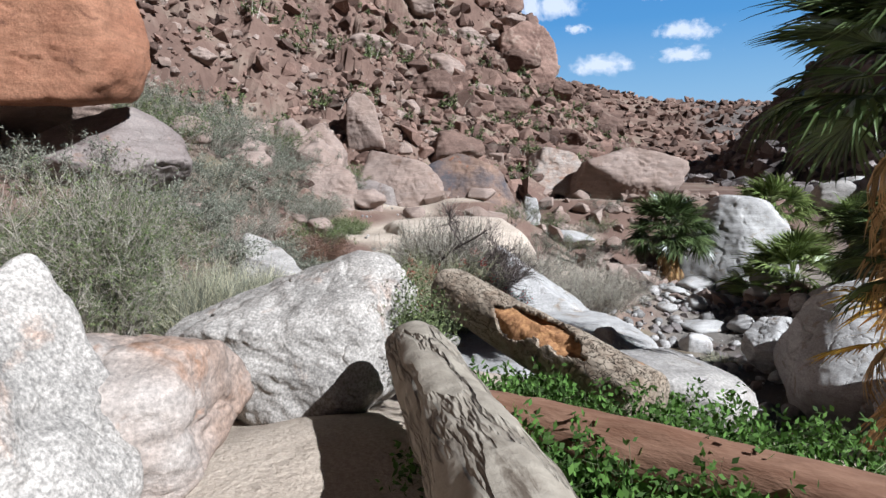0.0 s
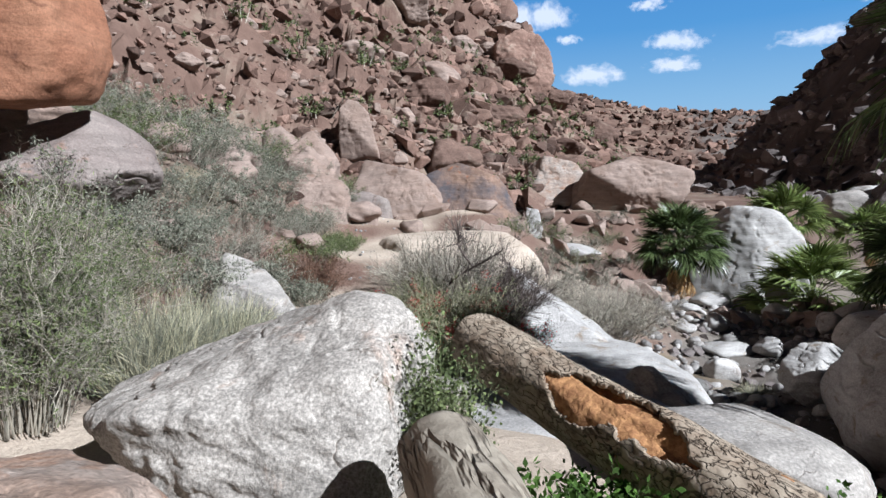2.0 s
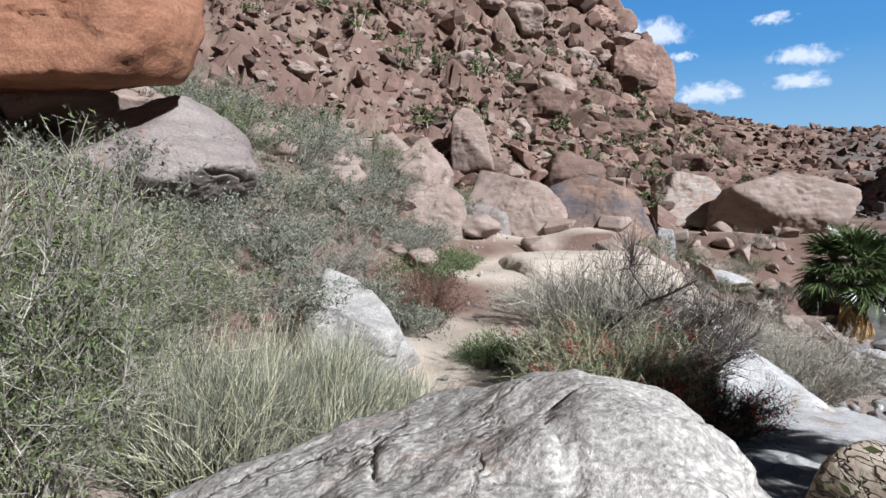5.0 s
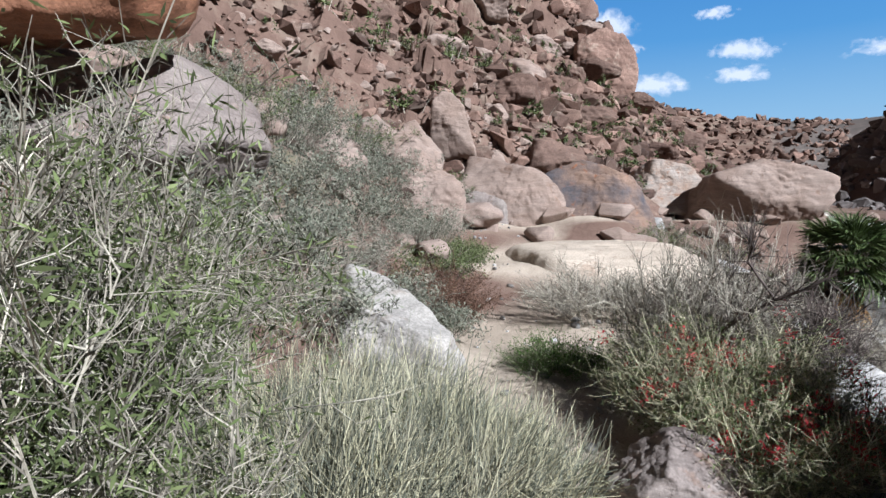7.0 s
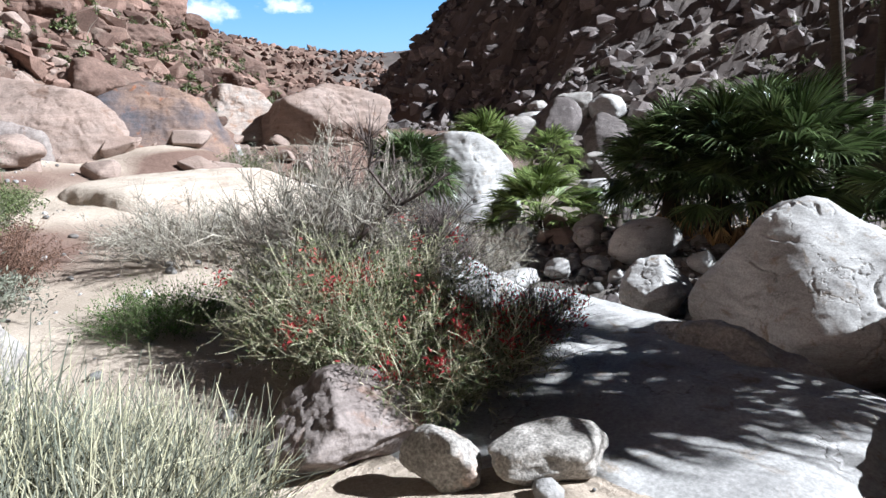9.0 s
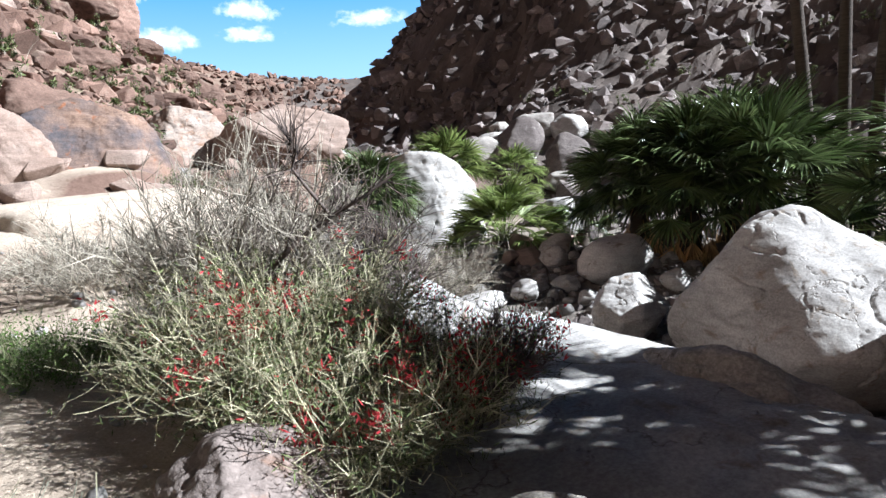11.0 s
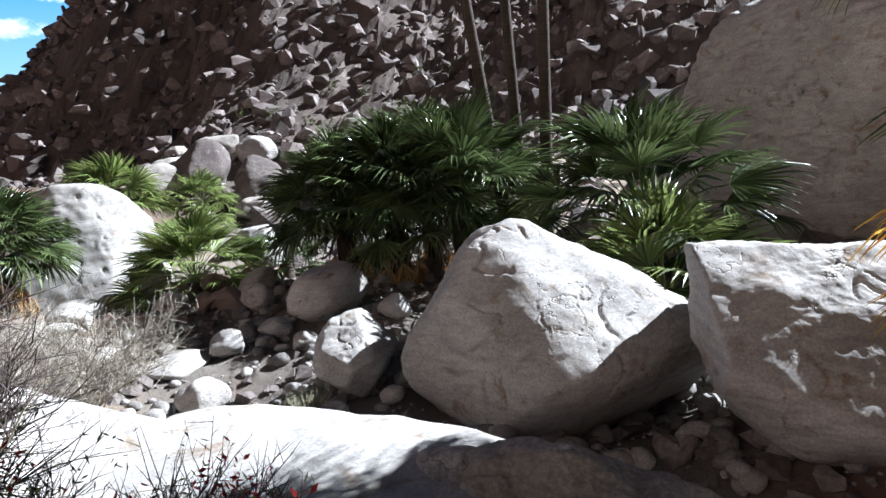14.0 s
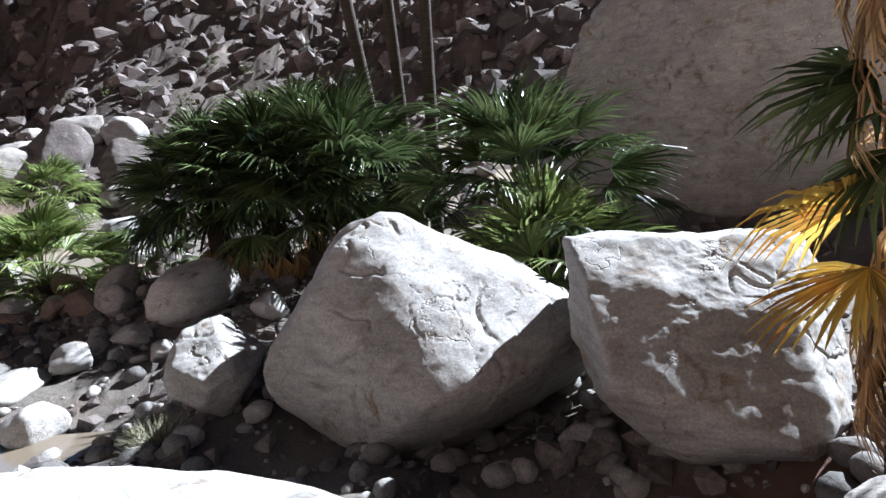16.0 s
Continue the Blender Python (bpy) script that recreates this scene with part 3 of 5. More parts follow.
FANS = [fan(np.random.default_rng(400 + i), 1.0, droop=0.25 + 0.12 * i) for i in range(5)]
LIMP = [fan(np.random.default_rng(450 + i), 1.0, blades=18, open_by=70, droop=0.9, fold=0.7) for i in range(3)]


def fan_palm(name, label, at, seed, fronds=26, reach=1.0, stalk=0.8, trunk_h=0.4, trunk_r=0.2, lean=(0, 0), dead=10, gold=0, category="palm", group="", low=-20, high=85, skirt=0.0, green=None):
    """A fan palm: trunk, live fronds, dead fronds hanging below."""
    rng = np.random.default_rng(seed)
    ob = thing(name, label, category, group, at=at)
    steps = 14
    s = np.linspace(0, 1, steps)
    line = np.stack([lean[0] * s, lean[1] * s, trunk_h * s - 0.1 * (1 - s)], 1)
    rad = trunk_r * (1.15 - 0.25 * s + 0.04 * np.sin(np.arange(steps) * 2.1))
    v, f = tubes(line[None], rad[None], 14)
    part("trunk", mesh_of("trunk", v, f, M_TRUNK, True), ob)
    head = line[-1]

    def frond(kind, mat, az, el, size, long, shapes, nm, drop=0.0):
        v, f = shapes[rng.integers(len(shapes))]
        turn = np.array((Matrix.Rotation(az, 3, "Z") @ Matrix.Rotation(-el, 3, "Y") @ Matrix.Rotation(rng.normal(0, 0.35), 3, "X")))
        tipdir = turn @ np.array([1, 0, 0])
        start = head + np.array([0, 0, -drop])
        end = start + tipdir * long + np.array([0, 0, -0.12 * long])
        st = np.linspace(0, 1, 5)[:, None]
        path = start + (end - start) * st + np.array([0, 0, 0.12 * long]) * (st * (1 - st) * 4)
        tv, tf = tubes(path[None], np.linspace(0.016, 0.009, 5)[None] * max(0.6, size), 4)
        tilt = np.array(Matrix.Rotation(az, 3, "Z") @ Matrix.Rotation(-(el - rng.uniform(0.1, 0.6)), 3, "Y") @ Matrix.Rotation(rng.normal(0, 0.4), 3, "X"))
        v2 = (v * size) @ tilt.T + path[-1]
        allv, allf = joined((tv, tf), (v2, np.array(f)))
        part(nm, mesh_of(nm, allv, allf, mat), ob)

    for i in range(fronds):
        az = i * 2.39996 + rng.normal(0, 0.15)
        el = radians(low + (high - low) * ((i + 0.5) / fronds) ** 0.9 + rng.normal(0, 6))
        frond("live", green or M_FROND, az, el, reach * rng.uniform(0.8, 1.1), stalk * rng.uniform(0.75, 1.1), FANS, "frond")
    for i in range(gold):
        frond("gold", M_FROND_GOLD, radians(94 + 20 * i), radians(14 - 10 * i), reach * 0.74, stalk * 0.48, FANS, "yellowing_frond", 2.2 + 0.25 * i)
    for i in range(2 * gold):
        frond("low", M_FROND, radians(70 + 19 * i), radians(rng.uniform(-22, 12)), reach * 0.7, stalk * 0.35, FANS, "frond", 1.3 + 0.16 * i)
    for i in range(dead):
        frond("dead", M_FROND_DRY, i * 2.39996 + 0.5, radians(rng.uniform(-82, -55)), reach * rng.uniform(0.6, 0.9), stalk * 0.6, LIMP, "dead_frond", rng.uniform(0, 1) * skirt)
    return ob


# ---- sky at the canyon's end ----
def sky_backdrop():
    m, nodes, links, sh = material("sky_blue")
    sep = nodes.new("ShaderNodeSeparateXYZ")
    links.new(nodes.new("ShaderNodeNewGeometry").outputs["Position"], sep.inputs[0])
    span = nodes.new("ShaderNodeMapRange")
    span.inputs[1].default_value, span.inputs[2].default_value = 100, 800
    links.new(sep.outputs[2], span.inputs[0])
    col = ramp(nodes, links, span.outputs[0], [(0, (0.6, 0.8, 0.93)), (0.25, (0.38, 0.66, 0.92)), (0.5, (0.16, 0.45, 0.84)), (1, (0.06, 0.26, 0.7))])
    em = nodes.new("ShaderNodeEmission")
    em.inputs[1].default_value = 0.4
    links.new(col, em.inputs[0])
    links.new(em.outputs[0], nodes["Material Output"].inputs[0])
    ang = np.radians(np.linspace(-22, 50, 40))
    rows = [np.stack([1600 * np.sin(ang), 1600 * np.cos(ang), np.full(40, z)], 1) for z in (-60, 200, 500, 850)]
    i = np.arange(160).reshape(4, 40)
    f = np.stack([i[:-1, :-1], i[:-1, 1:], i[1:, 1:], i[1:, :-1]], -1).reshape(-1, 4)
    tagged(new("backdrop", mesh_of("backdrop", np.concatenate(rows), f, m, True)), "clear blue sky at the canyon's end", "sky", kind="structure")


def cloud_material():
    m, nodes, links, sh = material("cloud_white")
    co = nodes.new("ShaderNodeTexCoord").outputs["Object"]
    ball = nodes.new("ShaderNodeTexGradient")
    ball.gradient_type = "SPHERICAL"
    links.new(co, ball.inputs[0])
    mp = nodes.new("ShaderNodeMapping")
    mp.inputs["Scale"].default_value = (1.9, 1, 0.8)
    links.new(co, mp.inputs[0])
    rnd = nodes.new("ShaderNodeObjectInfo")
    shift = nodes.new("ShaderNodeVectorMath")
    links.new(mp.outputs[0], shift.inputs[0])
    links.new(rnd.outputs["Location"], shift.inputs[1])
    n = tex(nodes, links, "Noise", 1.6, shift.outputs[0], 6, 0.6, Distortion=0.2)
    mul = nodes.new("ShaderNodeMath")
    mul.operation = "MULTIPLY_ADD"
    links.new(n.outputs[0], mul.inputs[0])
    mul.inputs[1].default_value = 1.9
    links.new(ball.outputs[1], mul.inputs[2])
    edge = nodes.new("ShaderNodeMath")
    edge.operation = "MULTIPLY"
    span = nodes.new("ShaderNodeMapRange")
    span.inputs[1].default_value, span.inputs[2].default_value = 1.15, 1.75
    links.new(mul.outputs[0], span.inputs[0])
    links.new(span.outputs[0], edge.inputs[0])
    links.new(ramp(nodes, links, ball.outputs[1], [(0.02, (0,)), (0.25, (0.9,))]), edge.inputs[1])
    alpha = edge.outputs[0]
    em, tr, mix = nodes.new("ShaderNodeEmission"), nodes.new("ShaderNodeBsdfTransparent"), nodes.new("ShaderNodeMixShader")
    em.inputs[0].default_value, em.inputs[1].default_value = (0.9, 0.93, 1.0, 1), 0.52
    links.new(alpha, mix.inputs[0])
    links.new(tr.outputs[0], mix.inputs[1])
    links.new(em.outputs[0], mix.inputs[2])
    links.new(mix.outputs[0], nodes["Material Output"].inputs[0])
    return m


def cloud(bearing, rise, wide, tall, mat):
    b, e = radians(bearing), radians(rise)
    at = Vector((1450 * math.sin(b) * math.cos(e), 1450 * math.cos(b) * math.cos(e), 1450 * math.sin(e)))
    me = mesh_of("cloud", [(-1, 0, -1), (1, 0, -1), (1, 0, 1), (-1, 0, 1)], [(0, 1, 2, 3)], mat)
    ob = tagged(new("cloud", me), "small white fair-weather cloud in blue sky", "cloud", "small clouds")
    ob.matrix_world = Matrix.Translation(at) @ pose(0, 0, 0, 0, 0, -bearing) @ Matrix.Diagonal((wide, 1, tall, 1))


sky_backdrop()
M_CLOUD = cloud_material()
for bearing, rise, wide, tall in ((6.4, 17.2, 95, 42), (11.2, 12.2, 90, 32), (18.0, 14.4, 85, 30), (18.0, 12.6, 80, 22), (28.2, 13.6, 100, 28), (15.8, 17.5, 50, 18), (9, 15.2, 40, 14), (33, 16.0, 60, 20), (3, 13.5, 60, 20)):
    cloud(bearing, rise, wide, tall, M_CLOUD)

# ---- loose rock on the slopes ----
rng = np.random.default_rng(7)


def slope_places(n, y0, y1, side, d0, d1, power=1.0):
    y = y0 + (y1 - y0) * rng.uniform(0, 1, n) ** power
    d = d0 + (d1 - d0) * rng.uniform(0, 1, n)
    x = along(TOE_L, y) - d if side < 0 else along(TOE_R, y) + d
    return np.stack([x, y, height(x, y)], 1)


def stone_sizes(n, low, high, power=2.6):
    return low + (high - low) * rng.uniform(0, 1, n) ** power


scatter("near_slope_rubble", "angular reddish brown rocks strewn on the slope", "rocks", HULLS, slope_places(1000, 17, 44, -1, 1.5, 24), stone_sizes(1000, 0.12, 1.0, 3.5), M_HILL, 1)
scatter("slope_rubble", "broken reddish brown rocks covering the canyon side", "rocks", PLAIN, slope_places(4500, 28, 84, -1, 0, 46), stone_sizes(4500, 0.2, 1.8, 4.5), M_HILL, 2)
scatter("far_rubble", "distant brown rocks on the far ridge", "rocks", PLAIN, slope_places(3500, 84, 190, -1, -40, 50), stone_sizes(3500, 0.6, 2.6, 3), M_HILL, 3)
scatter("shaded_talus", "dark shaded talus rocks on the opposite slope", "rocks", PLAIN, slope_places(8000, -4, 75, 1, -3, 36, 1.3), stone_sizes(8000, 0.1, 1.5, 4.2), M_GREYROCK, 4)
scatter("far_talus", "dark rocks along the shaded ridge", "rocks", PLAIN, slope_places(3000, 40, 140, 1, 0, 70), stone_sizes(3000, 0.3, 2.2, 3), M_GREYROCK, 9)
for i in range(70):
    y = 26 + 52 * ((i * 0.618) % 1.0)
    x = float(along(TOE_L, y)) - 2 - 36 * ((i * 0.7548 + 0.3) % 1.0)
    w = 1.4 + 3.0 * ((i * 0.5698) % 1.0) ** 2 + 0.03 * (y - 26)
    g = ground_z(x, y)
    boulder("jointed brown rock outcrop on the slope", (x, y, g + 0.12 * w), (w, w * 0.8, w * 0.6), M_TAN if i % 4 == 0 else M_HILL, 300 + i, rz=50 * i, sub=5, lumps=0.1, fine=0.05, cuts=16, hard=50, chips=6, group="slope outcrops", name="outcrop", category="rock outcrop")
scatter("hillside_blocks", "angular brown blocks jutting from the slope", "rocks", HULLS, slope_places(260, 30, 80, -1, 2, 42), stone_sizes(260, 0.5, 1.9, 2.2), M_HILL, 14, flat=0.95)
scatter("slope_gravel", "small broken stones on the sandy slope", "stones", PLAIN, slope_places(2400, 8, 34, -1, -0.5, 16), stone_sizes(3200, 0.05, 0.6, 3.0), M_TAN, 15)
scatter("slope_chips", "fine stone chips covering the brown slope", "stones", PLAIN, slope_places(4500, 14, 50, -1, 0, 26), stone_sizes(4500, 0.08, 0.7, 2.6), M_HILL, 16)
crag = np.stack([rng.uniform(-14, 9, 120), rng.uniform(68, 78, 120), np.zeros(120)], 1)
crag[:, 2] = height(crag[:, 0], crag[:, 1]) + 0.4
scatter("crag_blocks", "jointed brown cliff blocks on the skyline", "cliff", HULLS, crag, stone_sizes(120, 1.0, 3.4, 2.0), M_HILL, 5, flat=1.0)

hewn("great brown cliff block beside a dark hollow", (7.4, 68, 17.7), 4,
     ((0.35, 0, 0.94, 3.1), (-0.5, 0, 0.86, 3.2), (0.98, 0, 0.2, 3.0), (-1, 0, -0.1, 3.0), (0, 0, -1, 3.6), (0.3, -0.95, 0.05, 3.6), (-0.25, -0.95, -0.15, 3.9), (0, 1, 0, 5)), M_HILL, 380, hard=50, lumps=0.06, fine=0.05, chips=10, name="cliff_block", category="cliff")
boulder("brown cliff block below a dark hollow", (0.2, 71.0, 16.2), (7.5, 6, 5.0), M_HILL, 381, rz=20, sub=6, cuts=18, hard=70, lumps=0.12, fine=0.1, name="cliff_block", group="cliff blocks", category="cliff")
boulder("brown cliff block roofing a dark hollow", (1.0, 71.5, 25.0), (9.0, 6.5, 5.0), M_HILL, 382, rz=-10, sub=6, cuts=18, hard=70, lumps=0.12, fine=0.1, name="cliff_block", group="cliff blocks", category="cliff")
boulder("jointed brown cliff block on the skyline", (-4.5, 72.0, 21.0), (6.0, 6, 8.0), M_HILL, 383, rz=30, sub=6, cuts=18, hard=70, lumps=0.12, fine=0.1, name="cliff_block", group="cliff blocks", category="cliff")

# ---- rocks by the start ----
stone("tall white sunlit granite rock beside the trail", 0.17, 0.2, 1.72, (1.3, 0.9), M_BANDED, 3, cuts=5, lumps=0.09, fine=0.03, planes=((1, -0.1, 0.6, 0.45), (-0.8, 0, 0.8, 0.55), (0.2, -1, 0.5, 0.6)), sub=6)
stone("pink and cream granite block with rusty stains", 0.22, 1.0, 1.3, (1.42, 1.4), M_PINK, 5, rz=6, hard=40, fine=0.03, planes=((0.05, 0.3, 1, 0.66), (1, -0.1, 0.1, 0.72)), sub=6)
stone("big pale grey granite boulder with a sloping top", 0.55, 2.95, 1.58, (2.12, 1.66), M_BANDED, 8, sub=7, cuts=5, lumps=0.07, fine=0.03, creases=1.3, planes=((-0.48, -0.1, 1, 0.47), (-0.2, -0.5, 1, 0.52), (1, -0.4, 0.15, 0.78), (0.2, -1, 0.25, 0.72)))
stone("flat cracked pale granite slab beside the fallen log", 3.62, 4.3, 0.48, (1.95, 2.0), M_PALE, 11, rz=15, creases=2.0, planes=((0.05, 0, 1, 0.6), (-0.1, 0.1, 1, 0.62)), sub=6)
# ---- the bench ----
hewn("flat pale granite block sloping to the trail side", (-1.57, 8.9, 0.65), -12,
     ((0.3, -0.12, 0.94, 0.26), (1, 0, 0.15, 0.64), (-1, 0, 0, 1.0), (0.1, -1, 0.2, 0.5), (0, 0, -1, 0.9), (0, 1, 0.1, 0.7), (0.8, -0.5, 0.3, 0.72)), M_PALE, 21, hard=34, lumps=0.05, fine=0.025, chips=6)
stone("pointed grey granite rock under the bush", 0.72, 6.75, 0.4, (1.1, 0.7), M_GREYTAN, 22, sub=6, hard=50, lumps=0.1, fine=0.06, creases=1.8, planes=((0.5, -0.5, 0.8, 0.5), (-0.8, -0.2, 0.6, 0.55)))
stone("small speckled granite boulder on the sand", 1.45, 5.85, 0.24, (0.66, 0.48), M_BANDED, 23, rz=-10, cuts=16, hard=50, fine=0.05, lumps=0.08)
stone("narrow upright granite stone on the sand", 0.98, 6.1, 0.26, (0.28, 0.46), M_BANDED, 24, cuts=16, hard=50, fine=0.05, lumps=0.1, rz=25)
stone("broad white granite slab dappled with palm shade", 2.85, 7.2, 0.36, (4.1, 5.5), M_WHITE, 30, rz=-18, foot=-0.9, cuts=6, chips=14, sub=6, lumps=0.03, fine=0.02, creases=1.5, planes=((0.1, 0.1, 1, 0.5), (-0.1, -0.1, 1, 0.52)))
boulder("low grey rock layer on the white slab", (3.74, 6.6, -0.2), (0.78, 1.8, 0.7), M_PALE, 31, rz=6, sub=6, lumps=0.1, fine=0.05, cuts=8, creases=2.0)
# ---- the wash ----
hewn("huge pale boulder with a brown-stained underside", (8.3, 8.15, -0.88), -66.5,
     ((0.55, 0, 0.835, 1.045), (-0.766, 0, 0.643, 1.3), (-0.1, 0, 1, 1.33), (1, 0, 0, 1.83), (0.8, 0, -0.6, 1.92), (0.375, 0, -0.927, 1.53), (-0.5, 0, -0.86, 1.22), (-0.72, 0, -0.69, 1.45), (-0.27, 0, -0.96, 1.32),
      (0.35, -0.55, 0.76, 0.86), (-0.6, -0.78, 0.12, 1.08), (-0.15, -0.74, 0.58, 0.98), (0.05, -0.7, -0.7, 0.98), (0.5, -0.8, -0.2, 1.2), (0, 1, 0, 1.4), (0.3, 0.7, 0.7, 1.2)), M_WHITE, 40, 1.14, sub=7, hard=20, lumps=0.04, fine=0.008, creases=1.1, chips=6)
hewn("huge jagged white boulder leaning in the wash", (8.0, 5.38, -0.76), -91,
     ((0.327, 0, 0.945, 1.02), (-0.916, 0, 0.4, 1.38), (-0.9, -0.1, -0.43, 0.82), (-0.55, -0.1, -0.83, 0.86), (0.89, 0, -0.456, 1.19), (1, 0, 0.2, 1.25), (0.3, -0.48, 0.82, 0.7), (-0.25, -0.8, -0.5, 0.95), (0.5, -0.84, 0.1, 1.15), (0, 1, 0, 1.2)),
     M_WHITE, 41, 1.1, sub=7, hard=70, lumps=0.025, fine=0.02, creases=3.0, chips=30)
stone("round white boulder in the stony wash", 8.0, 10.85, -0.42, (1.3, 1.25), M_WHITE, 42, cuts=9, hard=40, sub=6, fine=0.025)
hewn("massive shaded grey boulder at the slope's foot", (18.4, 4.2, 2.0), -94,
     ((-0.6, 0, 0.8, 2.9), (0, 0, 1, 3.2), (0.64, 0, 0.77, 3.13), (-1, 0, 0, 4.4), (1, 0, 0, 5), (0, 0, -1, 3.4), (0.2, -0.32, 0.93, 2.45), (-0.25, -0.95, 0.05, 2.35), (0.2, -0.95, -0.25, 2.3), (0, 1, 0, 3.5)),
     M_WHITE, 43, sub=7, hard=50, lumps=0.03, fine=0.02, creases=2.0, chips=10)
for i, (x, y, top, w) in enumerate(((10.9, 13.65, -0.25, 1.9), (8.75, 14.3, -0.5, 0.8), (10.8, 12.0, -0.7, 0.7), (7.3, 13.3, -1.0, 0.85), (7.9, 14.8, -1.2, 1.4), (9.7, 14.0, -0.9, 0.6),
                                    (10.95, 15.7, -0.6, 1.0), (8.35, 16.4, -0.6, 0.8), (9.3, 13.0, -0.85, 0.5), (7.35, 15.8, -0.9, 0.6), (12.85, 13.6, -0.65, 0.6), (7.7, 10.1, -1.3, 0.35),
                                    (7.4, 18.0, -0.9, 1.1), (8.6, 19.2, -0.9, 0.9), (9.6, 17.4, -0.8, 0.8), (6.6, 17.2, -0.8, 1.2), (9.8, 20.5, -0.7, 1.3), (8.0, 21.4, -0.6, 1.0), (11.0, 18.6, -0.7, 0.9), (12.3, 17.0, -0.4, 1.1))):
    top = min(top, ground_z(x, y) + 0.6 * w)
    stone("rounded pale boulder among the wash stones", x, y, top, (w, w * (0.75 + 0.05 * (i % 6))), M_WHITE if i % 3 else M_COBBLE, 200 + i, rz=37 * i, sub=4, cuts=17, lumps=0.07, group="wash boulders", name="wash_boulder")
hewn("tall white boulder behind a fan palm", (12.7, 24.4, 0.5), -20,
     ((0.1, 0, 1, 1.6), (-0.6, -0.3, 0.75, 1.75), (0.7, -0.1, 0.7, 1.75), (1, 0, 0.1, 2.2), (-1, 0, 0, 2.3), (-0.2, -1, 0.25, 1.6), (0.6, -0.8, -0.1, 1.7), (0, 0, -1, 2.6), (0, 1, 0, 1.8)), M_WHITE, 44, hard=40, lumps=0.05, creases=1.4, chips=10)
stone("white block at the foot of the tall boulder", 12.7, 21.6, -0.2, (1.2, 1.0), M_WHITE, 45)
for i, (x, y, w) in enumerate(((21.9, 26.4, 2.0), (25.4, 29.3, 2.6), (20.5, 29.8, 2.2), (24.8, 31.3, 3.0), (22.4, 29.4, 1.4), (20.0, 25.0, 1.2), (25.6, 35.4, 1.7), (22.0, 32.5, 1.8))):
    stone("pale angular rock beside the palms", x, y, ground_z(x, y) + 0.55 * w, (w, w * 0.85), M_WHITE if i % 3 else M_PALE, 260 + i, rz=41 * i, sub=5, cuts=14, hard=40, group="pale bank rocks")
stone("grey angular rock across the wash", 22.8, 26.8, 3.6, (2.6, 2.2), M_GREYROCK, 46)
stone("grey broken rock across the wash", 21.2, 28.6, 3.9, (3.2, 2.4), M_GREYROCK, 47)
stone("pale rock above the palms", 15.6, 20.0, 1.4, (1.5, 1.4), M_WHITE, 48)
stone("pale flat rock above the palms", 19.6, 29.4, 3.0, (2.6, 2.0), M_PALE, 49)
# ---- the left slope's foot ----
boulder("huge rust-red overhanging boulder", (-5.25, 7.4, 4.52), (4.1, 3.0, 3.5), M_RED, 50, sub=6, cuts=6, hard=40, planes=((0.0, 0.1, -1, 0.6), (0.3, -1, -0.12, 0.55), (1, -0.1, 0.1, 0.8)))
stone("grey brown boulder under the red overhang", -4.2, 8.45, 3.5, (2.8, 2.0), M_GREYTAN, 51, sub=7, sink=0.2, cuts=5, planes=((0.8, -0.3, 0.55, 0.66), (-0.3, -0.8, 0.9, 0.55), (0.5, -0.9, 0.2, 0.66), (0.2, -0.8, -0.8, 0.72)))
stone("dark brown boulder behind the overhang", -6.6, 9.9, 4.2, (3.0, 2.2), M_TAN, 67)
for i, (x, y, w) in enumerate(((-2.7, 11.0, 0.9), (-3.9, 14.1, 1.3), (-1.9, 13.4, 0.7), (-4.6, 16.1, 1.5), (-3.0, 17.0, 1.0), (-5.2, 13.4, 1.2), (-1.5, 17.2, 1.1), (-5.9, 18.0, 1.6), (-2.2, 19.6, 1.2), (-4.0, 24.0, 1.8), (-1.6, 23.4, 1.5), (1.0, 25.0, 1.9), (-6.8, 25.6, 2.2), (3.0, 28.4, 1.8))):
    stone("broken tan rock bedded in the slope", x, y, ground_z(x, y) + 0.55 * w, (w * 1.2, w), M_TAN, 240 + i, rz=53 * i, sub=4, cuts=18, hard=50, chips=0, fine=0.05, group="bedded slope rocks", name="slope_rock")
stone("weathered tan boulder on the slope", -3.2, 18.2, 4.35, (1.6, 1.5), M_TAN, 54)
stone("tan boulder with a pointed top on the slope", -6.3, 22.0, 6.1, (2.2, 2.0), M_TAN, 62)
stone("cream boulder leaning on the slope", -4.4, 20.2, 4.9, (1.9, 1.6), M_TAN, 64)
stone("low cream slab across the trail", 1.4, 15.5, 1.85, (5.0, 4.2), M_CREAM, 57, sub=6, cuts=5, foot=-0.6, lumps=0.03, planes=((-0.1, -0.1, 1, 0.62), (0.1, -0.5, 1, 0.66)))
stone("white slab further up the wash side", 5.6, 22.6, 0.9, (2.2, 2.6), M_WHITE, 66, planes=((0.7, -0.3, 0.8, 0.5),))
hewn("long tan boulder with a smooth sloping face", (-0.28, 20.5, 2.73), -2,
     ((0.273, 0, 0.962, 0.67), (0.66, 0, 0.75, 0.76), (-1, 0, 0.1, 1.9), (-0.8, 0, -0.6, 1.6), (0, 0, -1, 1.3), (0.1, -0.8, 0.55, 0.75), (0.05, -1, -0.1, 0.95), (0, 1, 0, 1.5)), M_TAN, 55, hard=24, lumps=0.05, fine=0.025, chips=5)
